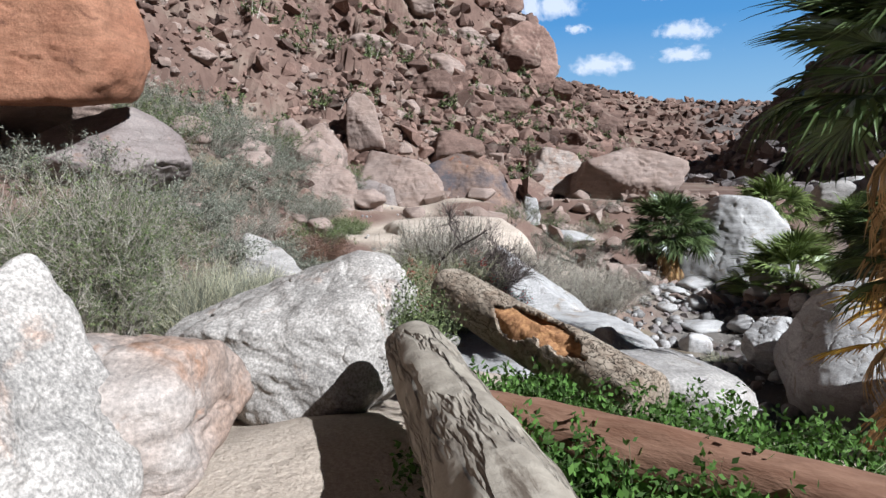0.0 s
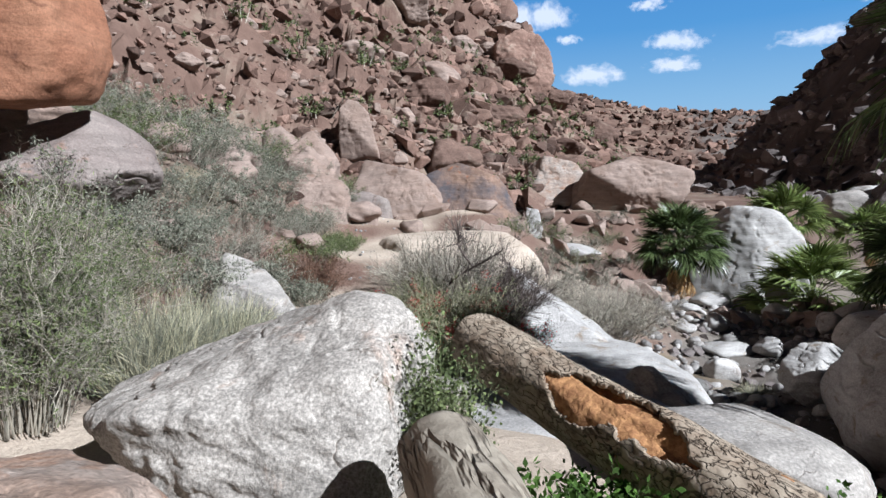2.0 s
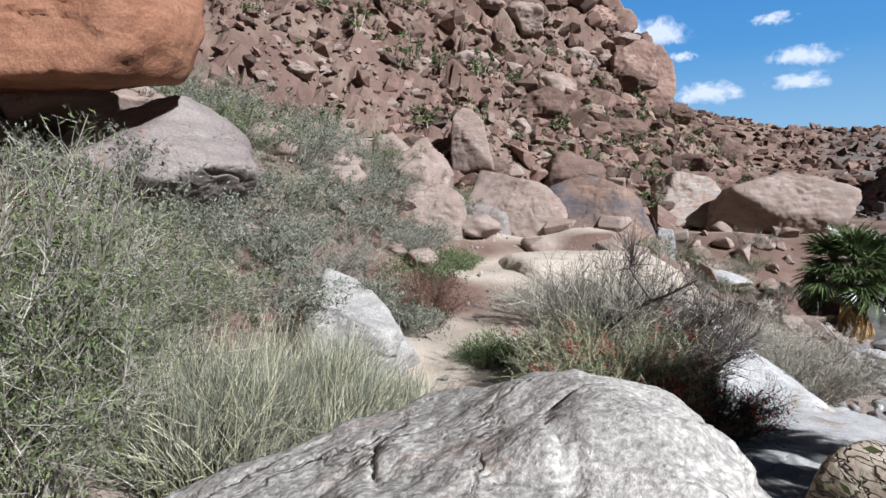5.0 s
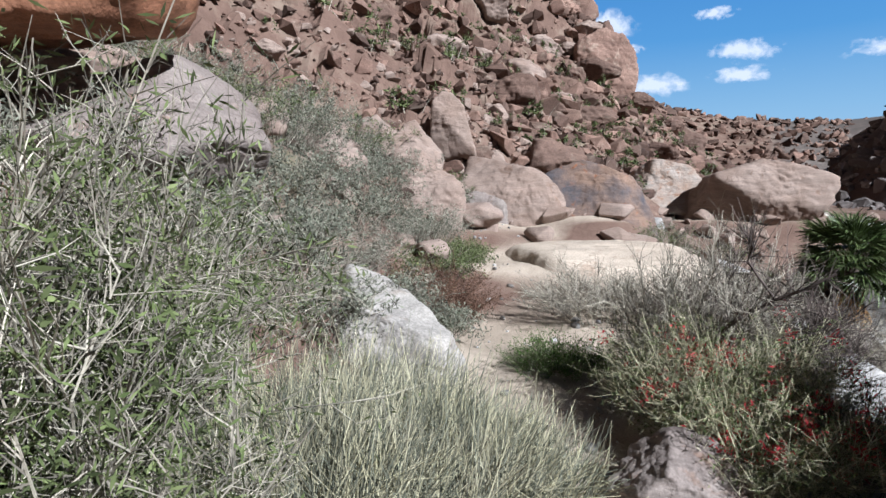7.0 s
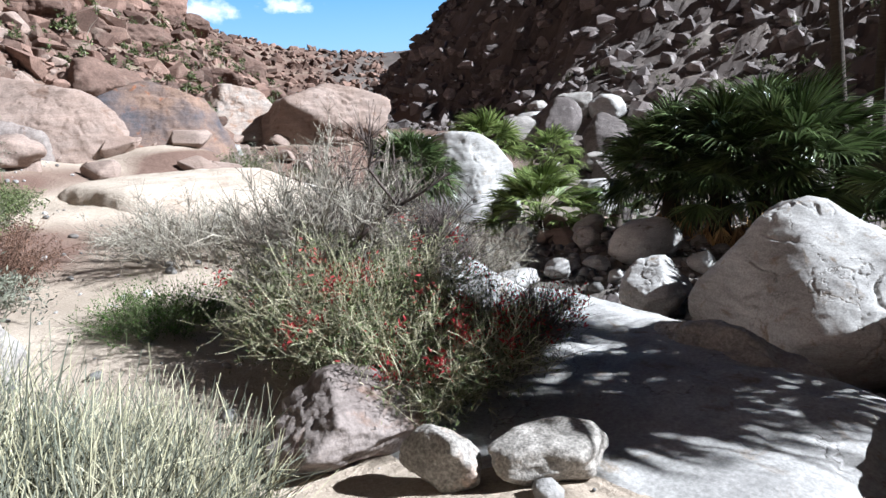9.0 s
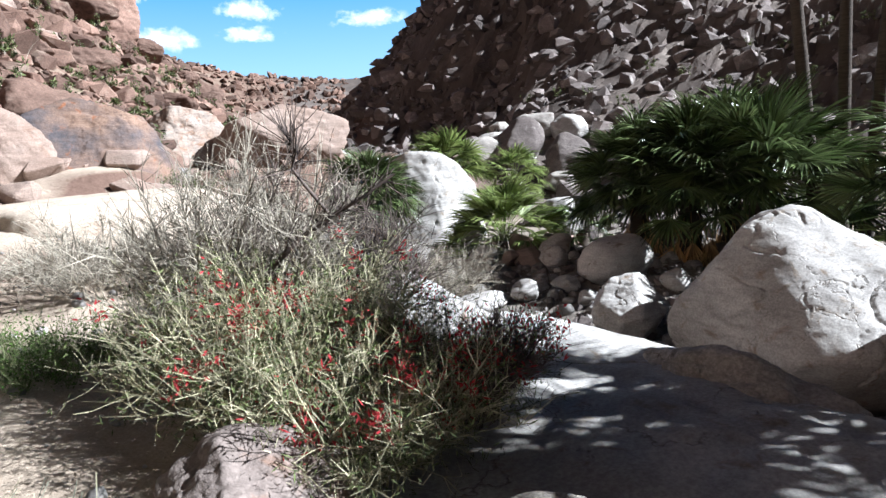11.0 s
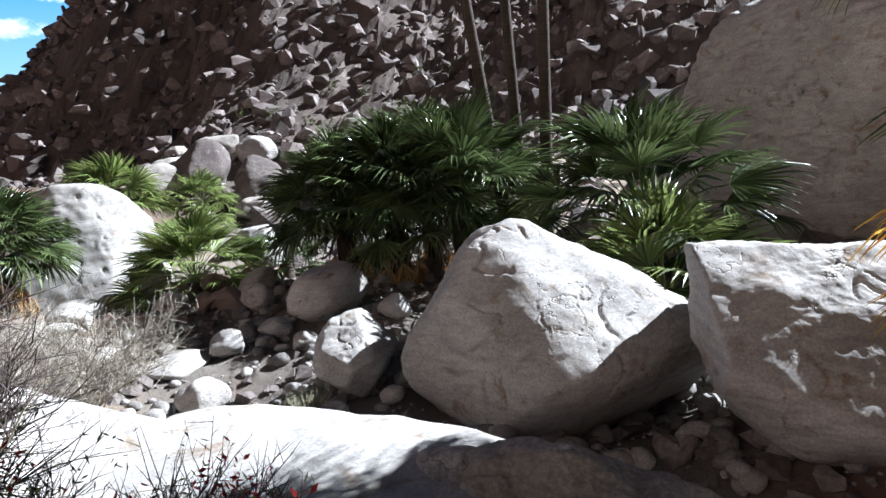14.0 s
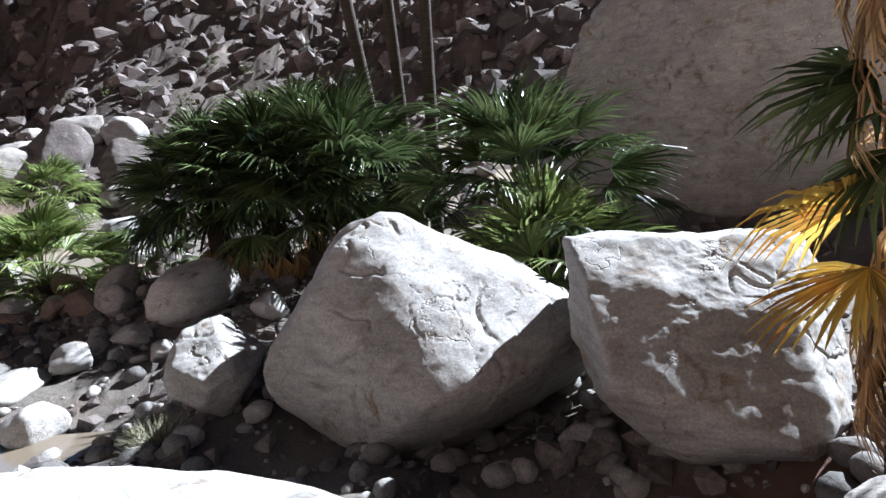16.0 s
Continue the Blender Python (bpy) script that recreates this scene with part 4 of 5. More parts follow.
hewn("dark varnished boulder streaked with rust", (1.9, 20.9, 2.55), 4,
     ((-0.19, 0, 0.98, 1.27), (0.353, 0, 0.935, 0.87), (0.877, 0, 0.48, 1.0), (-0.9, 0, -0.4, 1.25), (0, 0, -1, 1.4), (-0.15, -0.88, 0.45, 0.72), (0.5, -0.8, 0.3, 0.9), (0, 1, 0, 1.2)), M_VARNISH, 56, hard=30, lumps=0.05, fine=0.025, chips=5)
hewn("rounded pinkish boulder above the trail", (-2.5, 17, 2.25), 0,
     ((0.1, 0, 1, 0.82), (-0.6, 0, 0.8, 0.88), (0.7, 0, 0.7, 0.9), (1, 0, 0, 0.85), (-1, 0, 0, 0.85), (0, 0, -1, 1.3), (0, -0.9, 0.4, 0.7), (0.4, -0.9, 0, 0.75), (0, 1, 0, 1)), M_TAN, 53, hard=14, lumps=0.09, fine=0.03, chips=4)
hewn("tan rock with a leaning pointed top", (-3.5, 19.5, 3.6), 8,
     ((-0.85, 0, 0.52, 0.72), (0.75, 0, 0.66, 0.8), (1, 0, -0.1, 0.95), (-1, 0, -0.2, 0.9), (0, 0, -1, 1.4), (0.15, -0.9, 0.35, 0.65), (0, 1, 0, 0.9)), M_TAN, 54, hard=24, lumps=0.08, fine=0.03, chips=6)
hewn("brown upright slab on the slope", (-3.3, 27, 5.9), 5,
     ((0.2, 0, 1, 1.35), (-0.75, 0, 0.66, 1.2), (0.96, 0, 0.25, 0.9), (-1, 0, 0, 0.85), (0, 0, -1, 2), (0.1, -0.95, 0.25, 0.6), (0, 1, 0, 0.9)), M_TAN, 63, 0.78, hard=40, lumps=0.06, fine=0.03, chips=5)
hewn("low flat-topped tan block on the slope", (-3.95, 13.4, 2.0), 6,
     ((0.05, -0.1, 1, 0.34), (1, 0, 0.2, 0.82), (-1, 0, 0.25, 0.82), (0, 0, -1, 0.8), (0, -1, 0.2, 0.5), (0, 1, 0, 0.7)), M_TAN, 52, hard=26, lumps=0.08, fine=0.03, chips=6)
hewn("grey rock at the foot of the long boulder", (-1.42, 18.8, 2.15), 0,
     ((0.3, 0, 1, 0.45), (-0.6, 0, 0.8, 0.5), (1, 0, 0.1, 0.65), (-1, 0, 0, 0.65), (0, 0, -1, 0.9), (0.1, -1, 0.3, 0.5), (0, 1, 0, 0.7)), M_GREYTAN, 65, hard=34, lumps=0.06, fine=0.03, chips=4)
hewn("great flat-faced tan boulder up the canyon", (9.95, 31, 3.45), 2,
     ((-0.3, 0, 0.95, 1.32), (0.27, 0, 0.96, 1.25), (-0.93, 0, 0.35, 2.55), (0.97, 0, 0.25, 2.6), (0.8, 0, -0.6, 2.3), (0, 0, -1, 2), (0.05, -0.98, 0.2, 1.3), (-0.3, -0.8, -0.5, 1.6), (0, 1, 0, 2)), M_TAN, 59, hard=30, lumps=0.04, fine=0.03, chips=5)
hewn("pale rounded boulder up the canyon", (6.25, 33, 4.0), 0,
     ((0.2, 0, 1, 0.85), (-0.5, 0, 0.85, 1.15), (0.75, 0, 0.65, 1.15), (1, 0, 0, 1.5), (-1, 0, 0, 1.5), (0, 0, -1, 1.6), (0, -0.9, 0.4, 0.9), (0, 1, 0, 1.4)), M_PINK, 60, hard=20, lumps=0.06, fine=0.025, chips=4)
hewn("small white upright rock beside the trail", (4.42, 26, 1.65), 0,
     ((0.2, 0, 1, 0.5), (1, 0, 0.3, 0.32), (-1, 0, 0.2, 0.34), (0, 0, -1, 0.8), (0, -1, 0.2, 0.3), (0, 1, 0, 0.3)), M_WHITE, 61, sub=5, hard=24, lumps=0.1, chips=4)
hewn("long white slab sloping to the wash", (3.2, 9.7, 0.05), 8,
     ((0.56, -0.12, 0.82, 0.3), (-1, 0, 0.25, 0.85), (1, 0, 0, 1.15), (0.1, -1, 0.25, 0.8), (0, 0, -1, 1.2), (0, 1, 0.2, 1.2), (-0.3, -0.3, 0.9, 0.85)), M_WHITE, 58, hard=34, lumps=0.05, chips=5)
# ---- the stream ----
def stream():
    m, nodes, links, sh = material("stream_water")
    pos = nodes.new("ShaderNodeNewGeometry").outputs["Position"]
    n = tex(nodes, links, "Noise", 9, pos, 3, 0.5)
    sh.inputs["Base Color"].default_value, sh.inputs["Roughness"].default_value = (0.19, 0.155, 0.115, 1), 0.12
    bump(nodes, links, sh, (n.outputs[0], 0.25, 0.02))
    y = np.linspace(10.2, 27, 60)
    mid = 7.0 + 0.55 * np.sin(y * 0.9) + np.maximum(y - 15, 0) * 0.28
    wide = 0.75 + 0.3 * np.sin(y * 1.7)
    z = -1.68 + np.maximum(y - 13, 0) * 0.028
    v = np.concatenate([np.stack([mid - wide, y, z], 1), np.stack([mid + wide, y, z], 1)])
    i = np.arange(59)
    tagged(new("water", mesh_of("water", v, np.stack([i, i + 60, i + 61, i + 1], 1), m, True)), "shallow muddy stream among the stones", "stream", kind="structure")


stream()
# ---- loose stones of the wash and the trail ----
n = 420
pl = np.stack([rng.uniform(-2, 14, n), rng.uniform(17, 34, n), np.zeros(n)], 1)
pl[:, 2] = height(pl[:, 0], pl[:, 1])
scatter("floor_rocks", "scattered tan rocks on the canyon floor", "rocks", HULLS, pl, stone_sizes(n, 0.12, 1.1, 3), M_TAN, 10)
n = 2600
pl = np.stack([rng.uniform(4.5, 14, n), rng.uniform(3.5, 27, n), np.zeros(n)], 1)
pl[:, 2] = height(pl[:, 0], pl[:, 1])
pl = pl[pl[:, 2] < -0.9]
scatter("wash_cobbles", "pale rounded cobbles and gravel in the wash", "cobbles", ROUND, pl, stone_sizes(len(pl), 0.05, 0.42, 3.0), M_COBBLE, 6, smooth=True)
pl = pl + np.stack([rng.normal(0, 0.3, len(pl)), rng.normal(0, 0.3, len(pl)), np.zeros(len(pl))], 1)
pl[:, 2] = height(pl[:, 0], pl[:, 1])
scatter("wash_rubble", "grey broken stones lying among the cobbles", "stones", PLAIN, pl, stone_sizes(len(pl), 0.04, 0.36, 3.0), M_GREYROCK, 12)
n = 260
pl = np.stack([rng.uniform(-1.8, 1.8, n), rng.uniform(4.5, 18, n), np.zeros(n)], 1)
pl[:, 2] = height(pl[:, 0], pl[:, 1])
scatter("trail_pebbles", "small pale stones on the sandy trail", "pebbles", ROUND, pl, stone_sizes(n, 0.02, 0.16, 2.5), M_COBBLE, 8, smooth=True)


# ---- fallen palm logs ----
def log_material(name, pale, dark, cell, long=0.55, gaps=0.6):
    m, nodes, links, sh = material(name)
    co = nodes.new("ShaderNodeTexCoord").outputs["Object"]
    mp = nodes.new("ShaderNodeMapping")
    mp.inputs["Scale"].default_value = (1, 1, long)
    links.new(co, mp.inputs[0])
    warp = tex(nodes, links, "Noise", 5, mp.outputs[0], 4)
    add = nodes.new("ShaderNodeVectorMath")
    add.operation = "MULTIPLY_ADD"
    links.new(warp.outputs[1], add.inputs[0])
    add.inputs[1].default_value = (0.32, 0.32, 0.32)
    links.new(mp.outputs[0], add.inputs[2])
    v = tex(nodes, links, "Voronoi", cell, add.outputs[0])
    v.feature = "DISTANCE_TO_EDGE"
    gap = ramp(nodes, links, v.outputs[0], [(0.0, (0,)), (0.09, (1,))])
    n = tex(nodes, links, "Noise", 9, co, 6, 0.65)
    col = ramp(nodes, links, n.outputs[0], [(0.35, dark), (0.62, pale)])
    col = blend(nodes, links, "MULTIPLY", gaps, col, ramp(nodes, links, v.outputs[0], [(0.0, (0.3, 0.24, 0.2)), (0.06, (1.0,))]))
    pit = tex(nodes, links, "Noise", 11, mp.outputs[0], 5, 0.6, Distortion=0.5)
    col = blend(nodes, links, "MULTIPLY", 0.8, col, ramp(nodes, links, pit.outputs[0], [(0.3, (0.25, 0.2, 0.17)), (0.4, (1.0,))]))
    links.new(col, sh.inputs["Base Color"])
    sh.inputs["Roughness"].default_value = 0.9
    sh.inputs["Specular IOR Level"].default_value = 0.2
    fine = tex(nodes, links, "Noise", 60, co, 4, 0.7)
    bump(nodes, links, sh, (gap, 0.9, 0.035), (n.outputs[0], 0.5, 0.03), (fine.outputs[0], 0.3, 0.006))
    return m


def trunk_mesh(length, r0, r1, mat, seed, wobble=0.06, rings=60, sides=36, hole=None, ends=0.4):
    """A log along z from 0 to length. hole: (z from, z to, angle, half width) of torn-off bark."""
    s, a = np.linspace(0, 1, rings), np.arange(sides) * 2 * np.pi / sides
    S, A = np.meshgrid(s, a, indexing="ij")
    dome = np.minimum(1, np.sqrt(np.clip(np.minimum(S, 1 - S) * length / (r0 * ends), 0, 1) * (2 - np.clip(np.minimum(S, 1 - S) * length / (r0 * ends), 0, 1))))
    R = (r0 + (r1 - r0) * S) * np.maximum(dome, 0.02)
    p = np.stack([np.cos(A).ravel(), np.sin(A).ravel(), (S * length).ravel() * 2], 1)
    R = R * (1 + wobble * fbm(p * 1.3 + seed, 4, seed).reshape(R.shape) * 2)
    v = np.stack([R * np.cos(A), R * np.sin(A), S * length], -1).reshape(-1, 3)
    i = np.arange(rings * sides).reshape(rings, sides)
    j = np.roll(i, -1, 1)
    f = np.stack([i[:-1], j[:-1], j[1:], i[1:]], -1)
    if hole:
        z0, z1, mid, half = hole
        zc, ac = (S[:-1] + S[1:]) / 2 * length, A[:-1]
        off = np.abs((ac - mid + np.pi) % (2 * np.pi) - np.pi)
        ragged = fbm(np.stack([zc.ravel() * 6, ac.ravel() * 1.5, 0 * zc.ravel()], 1), 4, seed).reshape(zc.shape)
        t = np.clip((zc - z0) / (z1 - z0), 0, 1)
        keep = ~((zc > z0) & (zc < z1) & (off < half * (np.sin(t * np.pi) ** 0.5) * (1 + 1.1 * ragged)))
        f = f[keep]
    return mesh_of("log", v, f.reshape(-1, 4), mat, True)


def lay(ob, a, b):
    a, b = Vector(a), Vector(b)
    ob.matrix_world = Matrix.Translation(a) @ (b - a).to_track_quat("Z", "Y").to_matrix().to_4x4()
    return (b - a).length


M_BARK = log_material("cracked_palm_bark", (0.344, 0.287, 0.221), (0.23, 0.172, 0.123), 26, 0.5, 0.32)
M_BARK_GREY = log_material("smooth_grey_log", (0.312, 0.275, 0.221), (0.23, 0.197, 0.156), 4, 0.18, 0.35)

log_a = thing("fallen_log", "pale weathered palm log with cracked bark", "log", "fallen palm logs")
n = lay(log_a, (1.56, 2.1, 0.9), (2.3, -0.7, 0.66))
part("stem", trunk_mesh(n, 0.19, 0.25, M_BARK_GREY, 1, rings=90, sides=48, wobble=0.08), log_a)
log_b = thing("fallen_log", "cracked palm log torn open to orange pulp", "log", "fallen palm logs")
n = lay(log_b, (1.7, 3.5, 1.1), (3.02, 1.84, 0.58))
shell = part("bark", trunk_mesh(n, 0.19, 0.215, M_BARK, 2, rings=220, sides=120, hole=(0.8, 1.75, 2.35, 0.68), ends=0.3), log_b, "cracked pale palm bark")
solid = shell.modifiers.new("solid", "SOLIDIFY")
solid.thickness, solid.offset = 0.035, -1
part("pulp", trunk_mesh(n - 0.06, 0.145, 0.168, M_PULP, 3, wobble=0.22, rings=120, sides=60), log_b, "crumbling orange rotten pulp")
log_c = thing("fallen_log", "reddish brown rotting log lying among herbs", "log", "fallen palm logs")
n = lay(log_c, (1.95, 1.5, 0.66), (4.3, -0.35, 0.68))
part("stem", trunk_mesh(n, 0.15, 0.17, M_LOG_RED, 4, wobble=0.1), log_c)

# ---- plants of the bench ----
shrub("large_shrub", "large grey-green shrub with pale dry twigs", (-2.35, 4.3, 0.45), 0.95, 2.0, 1, M_TWIG_GREY, M_LEAF, 200, 4500, 26000, leaf_len=0.05, leaf_wid=0.009, twig_len=0.3, foot=0.6)
shrub("large_shrub", "dense green shrub with fine pale twigs", (-2.9, 5.9, 0.6), 1.0, 1.5, 11, M_TWIG_GREY, M_LEAF, 160, 3500, 24000, leaf_len=0.05, leaf_wid=0.009, twig_len=0.3, foot=0.6)
shrub("large_shrub", "grey-green shrub with pale dry twigs beside the boulder", (-1.65, 3.95, 0.3), 0.46, 2.05, 12, M_TWIG_GREY, M_LEAF, 160, 4500, 22000, leaf_len=0.05, leaf_wid=0.009, twig_len=0.25, foot=0.6)
for i, (x, y, r, t) in enumerate(((-0.75, 5.5, 0.42, 1.05), (-1.2, 5.0, 0.42, 1.1), (-1.0, 6.0, 0.45, 1.05), (-0.35, 5.9, 0.36, 0.85), (-1.55, 5.6, 0.45, 1.1), (-1.3, 6.6, 0.45, 1.0), (-0.55, 6.4, 0.36, 0.8))):
    shrub("rush_clump", "tall pale dry rush clump with green stems", (x, y, ground_z(x, y) - 0.03), r, t, 20 + i, M_STRAW if i % 2 == 0 else M_LEAF_GREY, None, 1600, 0, thick=0.0036, spread=0.5, foot=0.8, bend=0.6, group="rush clumps", category="grass", low=0.55)
shrub("flowering_shrub", "twiggy green shrub with red tubular flowers", (1.4, 8.05, -0.1), 0.76, 1.2, 3, M_STRAW, M_LEAF, 260, 5600, 22000, leaf_len=0.05, leaf_wid=0.008, twig_len=0.3, foot=0.55, tip=M_FLOWER, n_tip=2400)
shrub("flowering_shrub", "dry straw-coloured shrub with a few red flowers", (1.45, 7.1, -0.1), 0.55, 0.85, 33, M_STRAW, M_LEAF, 260, 4000, 14000, leaf_len=0.05, leaf_wid=0.008, twig_len=0.25, foot=0.6, tip=M_FLOWER, n_tip=2400)
shrub("bare_shrub", "leafless grey-brown shrub of tangled branches", (1.9, 8.9, -0.1), 0.9, 1.75, 34, M_TWIG_DARK, None, 90, 4200, 0, twig_len=0.42, thick=0.01, foot=0.25)
shrub("bare_shrub", "leafless pale grey shrub of fine branches", (1.45, 8.7, -0.1), 0.8, 2.0, 46, M_TWIG_GREY, None, 100, 4600, 0, twig_len=0.38, thick=0.009, foot=0.3)
shrub("flowering_shrub", "dark twiggy bush edged with red flowers", (2.05, 7.15, 0.0), 0.5, 0.75, 47, M_TWIG_DARK, M_LEAF, 120, 2600, 3000, leaf_len=0.04, leaf_wid=0.008, twig_len=0.24, thick=0.006, foot=0.5, tip=M_FLOWER, n_tip=1200)
limb = thing("bare_branch", "dark bare crooked branch above the shrub", "branch")
bow = np.array([[(1.2, 8.2, 0.45), (1.38, 8.1, 0.9), (1.55, 8.02, 1.06), (1.75, 7.98, 1.18), (1.94, 7.9, 1.28), (2.14, 7.8, 1.42)]])
off = np.array([[(1.74, 7.98, 1.2), (1.6, 8.0, 1.4), (1.54, 8.02, 1.5), (1.57, 8.0, 1.58), (1.56, 8.0, 1.64), (1.52, 8.0, 1.7)]])
r2 = np.random.default_rng(5)
both = np.concatenate([bow, off])
for one, r in ((bow, 0.024), (off, 0.012)):
    lv, lf = tubes(one, np.array([r]), 7)
    part("limb", mesh_of("limb", lv, lf, M_TWIG_DARK, True), limb)
lv, lf = tubes(twigs(r2, both, 130, 0.42), np.full(130, 0.0045))
tagged(part("twig_mass", mesh_of("twig_mass", lv, lf, M_TWIG_DARK), limb), kind="stuff")
shrub("bare_shrub", "leafless grey shrub of fine twigs", (2.6, 11.5, -0.2), 1.3, 1.3, 35, M_TWIG_GREY, None, 60, 2200, 0, twig_len=0.4, thick=0.009, foot=0.4)
shrub("bare_shrub", "dense leafless grey shrub on the bank", (4.4, 12.2, -0.75), 1.25, 1.3, 135, M_TWIG_GREY, None, 110, 3600, 0, twig_len=0.42, thick=0.008, foot=0.5)
shrub("bare_shrub", "low leafless grey shrub above the stones", (4.9, 14.4, -0.8), 1.2, 1.2, 136, M_TWIG_GREY, M_LEAF_GREY, 90, 2600, 1500, twig_len=0.4, thick=0.008, foot=0.5)
shrub("bare_shrub", "grey twiggy shrub beside the trail", (0.9, 12.3, 0.2), 1.0, 1.1, 36, M_TWIG_GREY, None, 60, 2500, 0, twig_len=0.35, thick=0.009, foot=0.4)
shrub("green_shrub", "low green shrub beside the sandy trail", (0.1, 9.7, 0.0), 0.55, 0.6, 37, M_STEM, M_LEAF_BRIGHT, 90, 1500, 5000, leaf_len=0.03, leaf_wid=0.012, foot=0.6)
shrub("green_shrub", "small round green bush at the trail bend", (-1.45, 15.0, 0.95), 0.4, 0.6, 38, M_STEM, M_LEAF, 70, 1200, 4500, leaf_len=0.04, leaf_wid=0.016, foot=0.6)
shrub("rusty_shrub", "rust-brown dry shrub above the trail", (-1.55, 11.6, 0.15), 0.62, 1.35, 39, M_LEAF_RUST, M_LEAF_RUST, 120, 2200, 14000, foot=0.7)
shrub("grey_shrub", "blue-grey leafy shrub on the slope", (-2.3, 13.9, 1.3), 0.9, 1.0, 40, M_TWIG_GREY, M_LEAF_GREY, 80, 1200, 7000, leaf_len=0.04, leaf_wid=0.014, foot=0.6)
shrub("grey_shrub", "pale grey twiggy shrub on the slope", (-2.9, 10.6, 1.0), 0.95, 1.0, 41, M_TWIG_GREY, M_LEAF_GREY, 80, 1500, 5000, foot=0.6)
for i, (x, y, r, t) in enumerate(((-5.4, 11.6, 1.2, 1.2), (-6.6, 13.0, 1.2, 1.1), (-5.6, 14.6, 1.2, 1.2), (-4.4, 10.6, 0.9, 0.9), (-7.4, 11.2, 1.3, 1.4), (-4.9, 17.2, 1.2, 1.1), (-7.0, 16.2, 1.3, 1.2), (-4.2, 15.0, 0.9, 0.9), (-3.4, 9.9, 0.8, 0.8), (-3.9, 11.6, 0.9, 0.8), (-5.6, 19.0, 1.2, 1.0), (-8.5, 18.5, 1.4, 1.2), (-3.2, 7.0, 0.6, 0.7), (-2.4, 8.0, 0.6, 0.7), (-4.6, 12.9, 0.9, 0.9), (-7.2, 9.8, 1.2, 1.2), (-2.2, 9.9, 0.6, 0.6), (-3.0, 12.3, 0.7, 0.7), (-2.6, 14.6, 0.6, 0.6), (-3.4, 14.2, 0.8, 0.8), (-1.9, 12.7, 0.6, 0.6), (-3.6, 16.8, 0.8, 0.8), (-4.8, 9.6, 0.8, 0.9), (-2.6, 17.6, 0.7, 0.6), (-5.2, 21.2, 1.0, 0.9), (-2.9, 19.6, 0.8, 0.8), (-1.6, 10.6, 0.5, 0.5), (-7.8, 21.0, 1.2, 1.0), (-6.2, 10.6, 1.1, 1.2), (-5.2, 16.0, 1.1, 1.1), (-6.0, 14.0, 1.1, 1.1), (-8.4, 14.6, 1.3, 1.3), (-8.6, 12.4, 1.3, 1.3), (-4.2, 18.6, 1.0, 1.0), (-6.6, 19.6, 1.2, 1.1), (-9.6, 17.0, 1.4, 1.3), (-3.5, 7.7, 0.7, 0.8), (-4.5, 7.6, 0.7, 0.9), (-2.9, 8.7, 0.6, 0.7))):
    shrub("grey_shrub", "sage-grey scrub covering the slope", (x, y, ground_z(x, y) - 0.05), r * 1.1, t * 1.15, 50 + i, M_TWIG_GREY, M_LEAF_GREY if i % 5 else M_LEAF, 44, 420, 5500, leaf_len=0.06, leaf_wid=0.018, foot=0.75, twig_len=0.3, group="slope scrub")
for i, (x, y, r, t) in enumerate(((4.6, 23.6, 1.0, 0.9), (3.4, 24.6, 0.9, 1.2), (6.2, 25.4, 0.9, 0.8), (7.6, 27.4, 1.0, 0.9), (4.0, 18.6, 1.0, 0.9), (8.6, 26.0, 0.9, 0.8), (2.6, 17.4, 1.0, 0.8), (11.6, 28.0, 1.2, 1.1), (5.0, 16.6, 1.0, 1.0), (5.4, 20.2, 1.1, 0.9), (3.6, 21.4, 1.1, 1.0), (6.8, 23.0, 1.0, 0.8), (5.2, 27.4, 1.2, 1.0), (2.6, 22.6, 0.9, 0.8), (8.4, 29.2, 1.2, 1.0), (3.2, 19.4, 0.8, 0.7), (10.6, 26.4, 1.1, 0.9))):
    shrub("grey_shrub", "grey-brown scrub on the canyon floor", (x, y, ground_z(x, y) - 0.05), r * 0.75, t, 90 + i, M_TWIG_GREY if i % 2 else M_TWIG_DARK, M_LEAF_GREY if i % 3 else M_LEAF, 34, 300, 2000, leaf_len=0.055, leaf_wid=0.018, foot=0.7, group="canyon floor scrub")
for i, (x, y, r, t) in enumerate(((2.35, 1.2, 0.5, 0.5), (2.95, 1.5, 0.55, 0.45), (2.7, 0.75, 0.5, 0.45), (3.4, 0.9, 0.6, 0.45), (2.2, 2.1, 0.35, 0.4), (3.3, 2.0, 0.5, 0.45), (2.5, 0.1, 0.45, 0.4), (3.2, 0.0, 0.5, 0.4), (2.75, 2.55, 0.35, 0.35))):
    shrub("herb_patch", "dense bright green leafy herbs beside the logs", (x, y, ground_z(x, y) - 0.02), r, t, 70 + i, M_STEM, M_LEAF_BRIGHT, 60, 400, 3600, leaf_len=0.05, leaf_wid=0.026, foot=0.8, twig_len=0.15, thick=0.003, group="green herbs", category="herbs")
shrub("climbing_herb", "green trailing herb growing beside the boulder", (1.5, 2.65, 0.45), 0.2, 0.9, 81, M_STEM, M_LEAF, 60, 900, 3600, leaf_len=0.032, leaf_wid=0.018, twig_len=0.14, thick=0.003, foot=0.6, category="herb")

shrub("grass_tuft", "pale dry grass tuft beside the stream", (6.9, 10.9, ground_z(6.9, 10.9) - 0.02), 0.3, 0.42, 130, M_STRAW, None, 420, 0, thick=0.004, foot=0.5, category="grass")

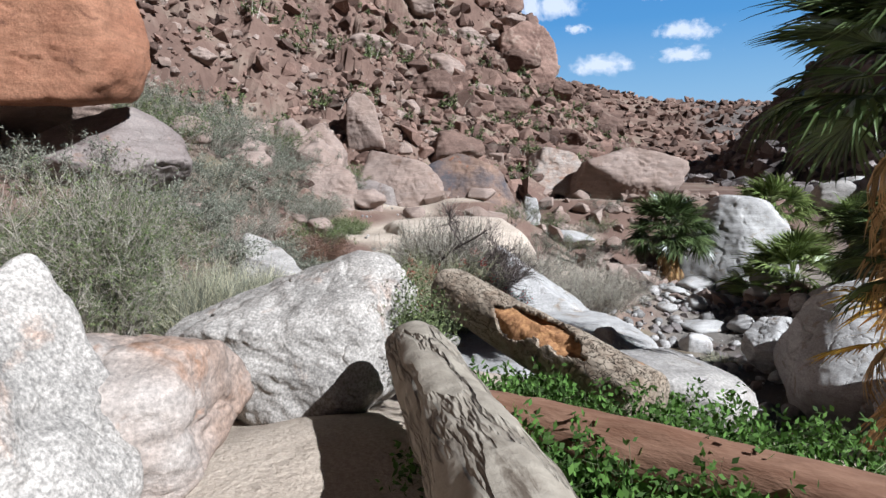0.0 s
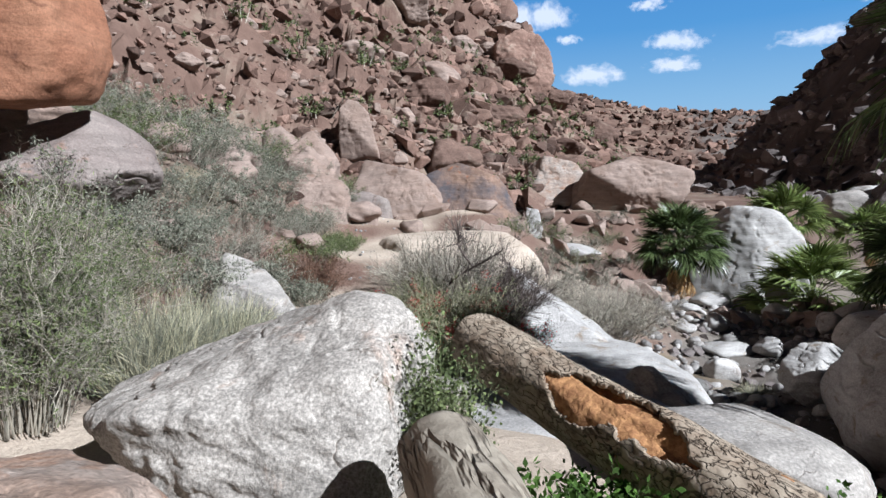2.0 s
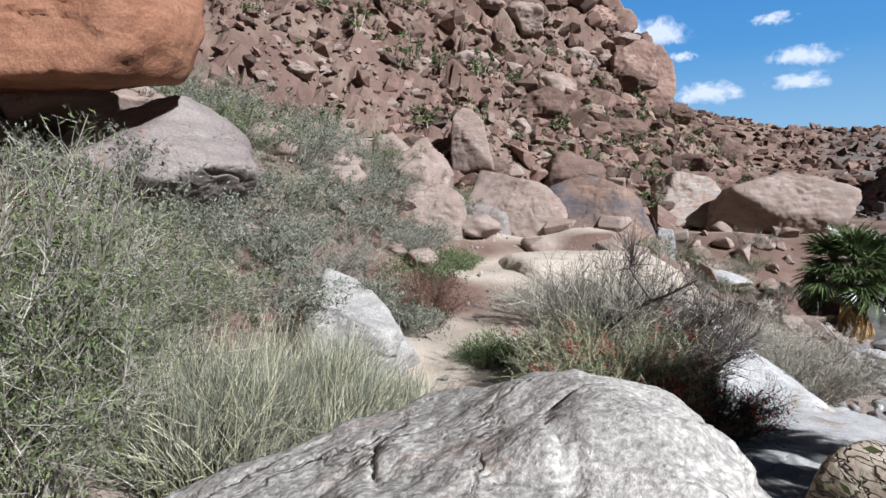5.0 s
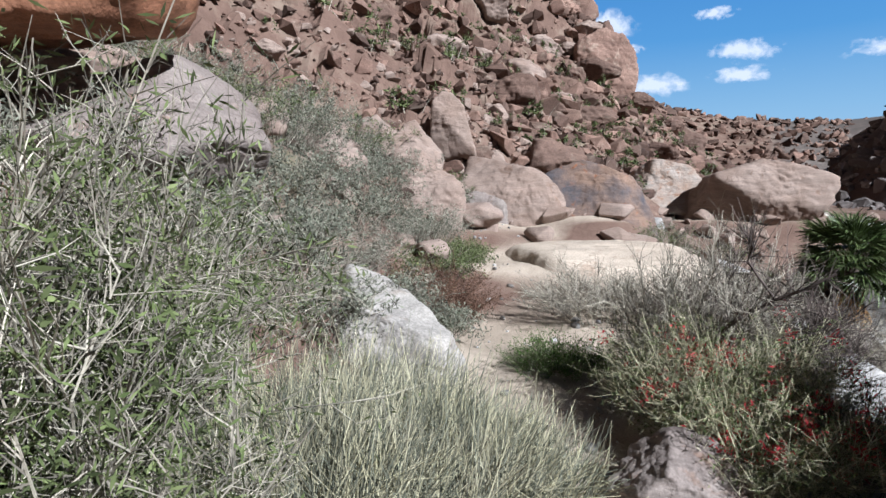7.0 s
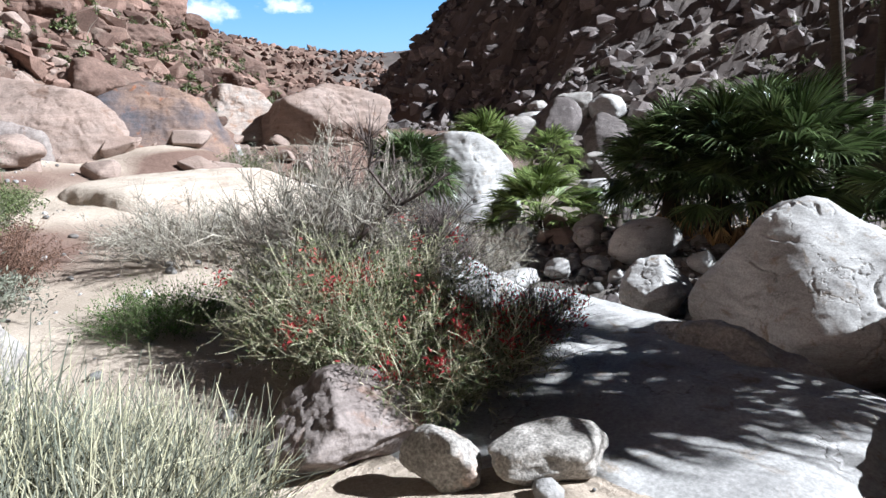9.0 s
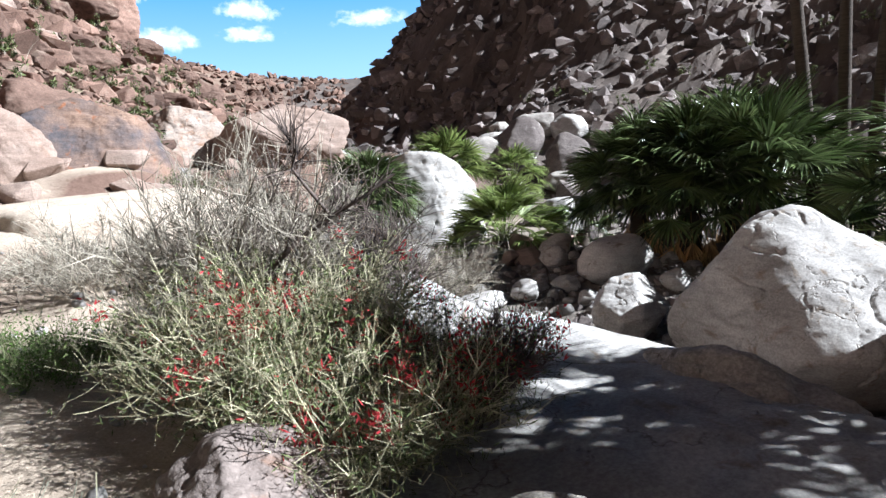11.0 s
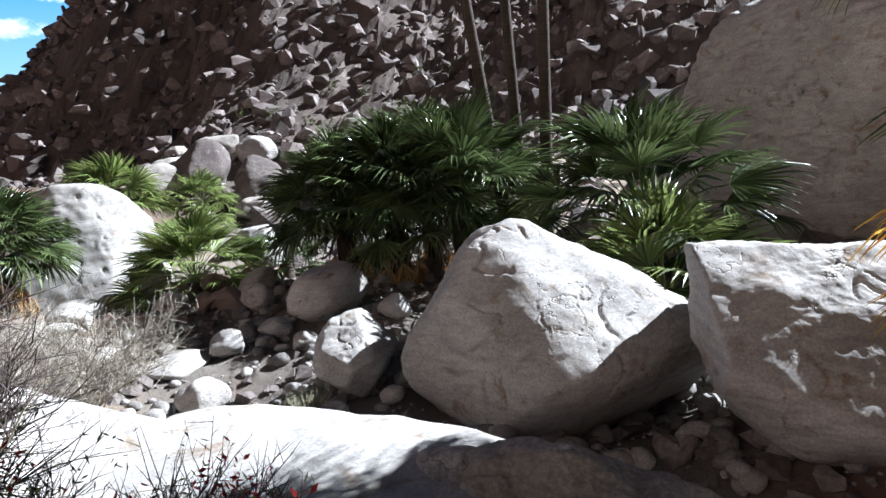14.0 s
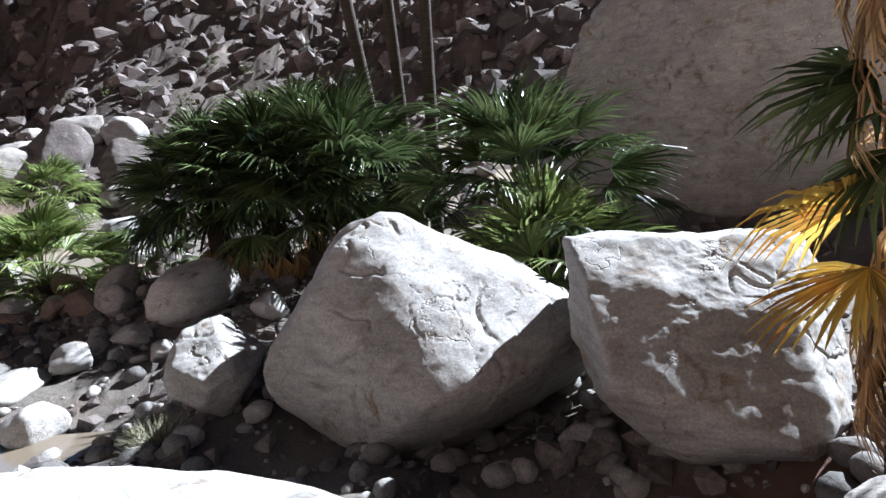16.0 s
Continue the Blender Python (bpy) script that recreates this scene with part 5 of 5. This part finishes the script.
tuft = shrub("slope_tuft", "dry olive desert scrub tuft on the rocky slope", (0, 0, 0), 0.7, 0.9, 120, M_TWIG_GREY, M_LEAF, 8, 16, 300, leaf_len=0.18, leaf_wid=0.06, twig_len=0.35, thick=0.012, foot=0.6, group="slope tufts")
for i in range(210):
    y = 18 + 60 * ((i * 0.618) % 1.0)
    x = float(along(TOE_L, y)) - 1 - 34 * ((i * 0.7548) % 1.0)
    k = 0.7 + 0.9 * ((i * 0.33) % 1.0)
    m = pose(x, y, ground_z(x, y) + 0.1, 0, 0, 40 * i)
    (copy_thing(tuft, m) if i else tuft).matrix_world = m @ Matrix.Diagonal((k, k, k * 0.85, 1))
for i in range(40):
    y = 2 + 40 * ((i * 0.618) % 1.0)
    x = float(along(TOE_R, y)) - 1 + 24 * ((i * 0.7548) % 1.0)
    copy_thing(tuft, pose(x, y, ground_z(x, y) + 0.1, 0, 0, 70 * i))

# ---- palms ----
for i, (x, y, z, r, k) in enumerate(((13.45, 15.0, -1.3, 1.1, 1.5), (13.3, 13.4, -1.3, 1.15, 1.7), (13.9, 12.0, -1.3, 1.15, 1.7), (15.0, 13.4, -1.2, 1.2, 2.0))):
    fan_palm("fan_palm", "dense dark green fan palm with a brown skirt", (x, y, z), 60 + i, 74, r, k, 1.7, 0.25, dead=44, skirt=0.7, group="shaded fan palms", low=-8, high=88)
fan_palm("fan_palm", "bright green fan palm behind the boulders", (12.2, 7.6, -1.5), 70, 48, 1.15, 1.8, 1.3, dead=6, high=88)
# palms given the brighter frond copy have their sunlight painted in
fan_palm("fan_palm", "young green fan palm beside the boulders", (11.0, 7.2, -1.7), 76, 26, 1.1, 1.3, 0.5, dead=2, high=88, green=M_FROND_SUNLIT)
fan_palm("fan_palm", "dark green fan palm with a hanging brown skirt", (9.3, 22.2, -1.5), 71, 84, 0.95, 1.05, 2.2, dead=44, skirt=0.9)
fan_palm("fan_palm", "sunlit green fan palm among the stones", (12.6, 19.6, -1.8), 72, 56, 1.1, 1.4, 0.9, dead=8, green=M_FROND_SUNLIT)
fan_palm("fan_palm", "sunlit green fan palm on the far bank", (14.6, 25.7, 0.2), 74, 46, 1.15, 1.3, 1.0, dead=6, green=M_FROND_SUNLIT)
fan_palm("fan_palm", "small fan palm among pale rocks", (17.6, 24.8, 0.3), 75, 34, 0.9, 1.0, 0.6, dead=6, green=M_FROND_SUNLIT)
fan_palm("fan_palm", "small fan palm near the dark clump", (14.4, 18.0, -1.2), 77, 22, 0.8, 0.8, 0.4, dead=8)
fan_palm("skirted_palm", "fan palm with golden and dead hanging fronds", (6.12, 4.1, -1.0), 73, 50, 1.0, 0.85, 3.9, 0.22, dead=56, gold=2, skirt=2.6, low=-12)


def bare_trunk(at, top, r, seed):
    ob = thing("palm_trunk", "tall slender dark palm trunk", "palm", "tall palm trunks")
    n = lay(ob, at, top)
    part("stem", trunk_mesh(n, r * 1.2, r * 0.8, M_TRUNK, seed, wobble=0.03, rings=40, sides=14), ob)


bare_trunk((15.55, 11.5, -1.6), (14.2, 11.75, 9.0), 0.135, 1)
bare_trunk((17.35, 11.85, -1.5), (16.75, 11.4, 11.5), 0.135, 2)
bare_trunk((16.15, 10.85, -1.5), (15.85, 9.75, 10.5), 0.135, 3)
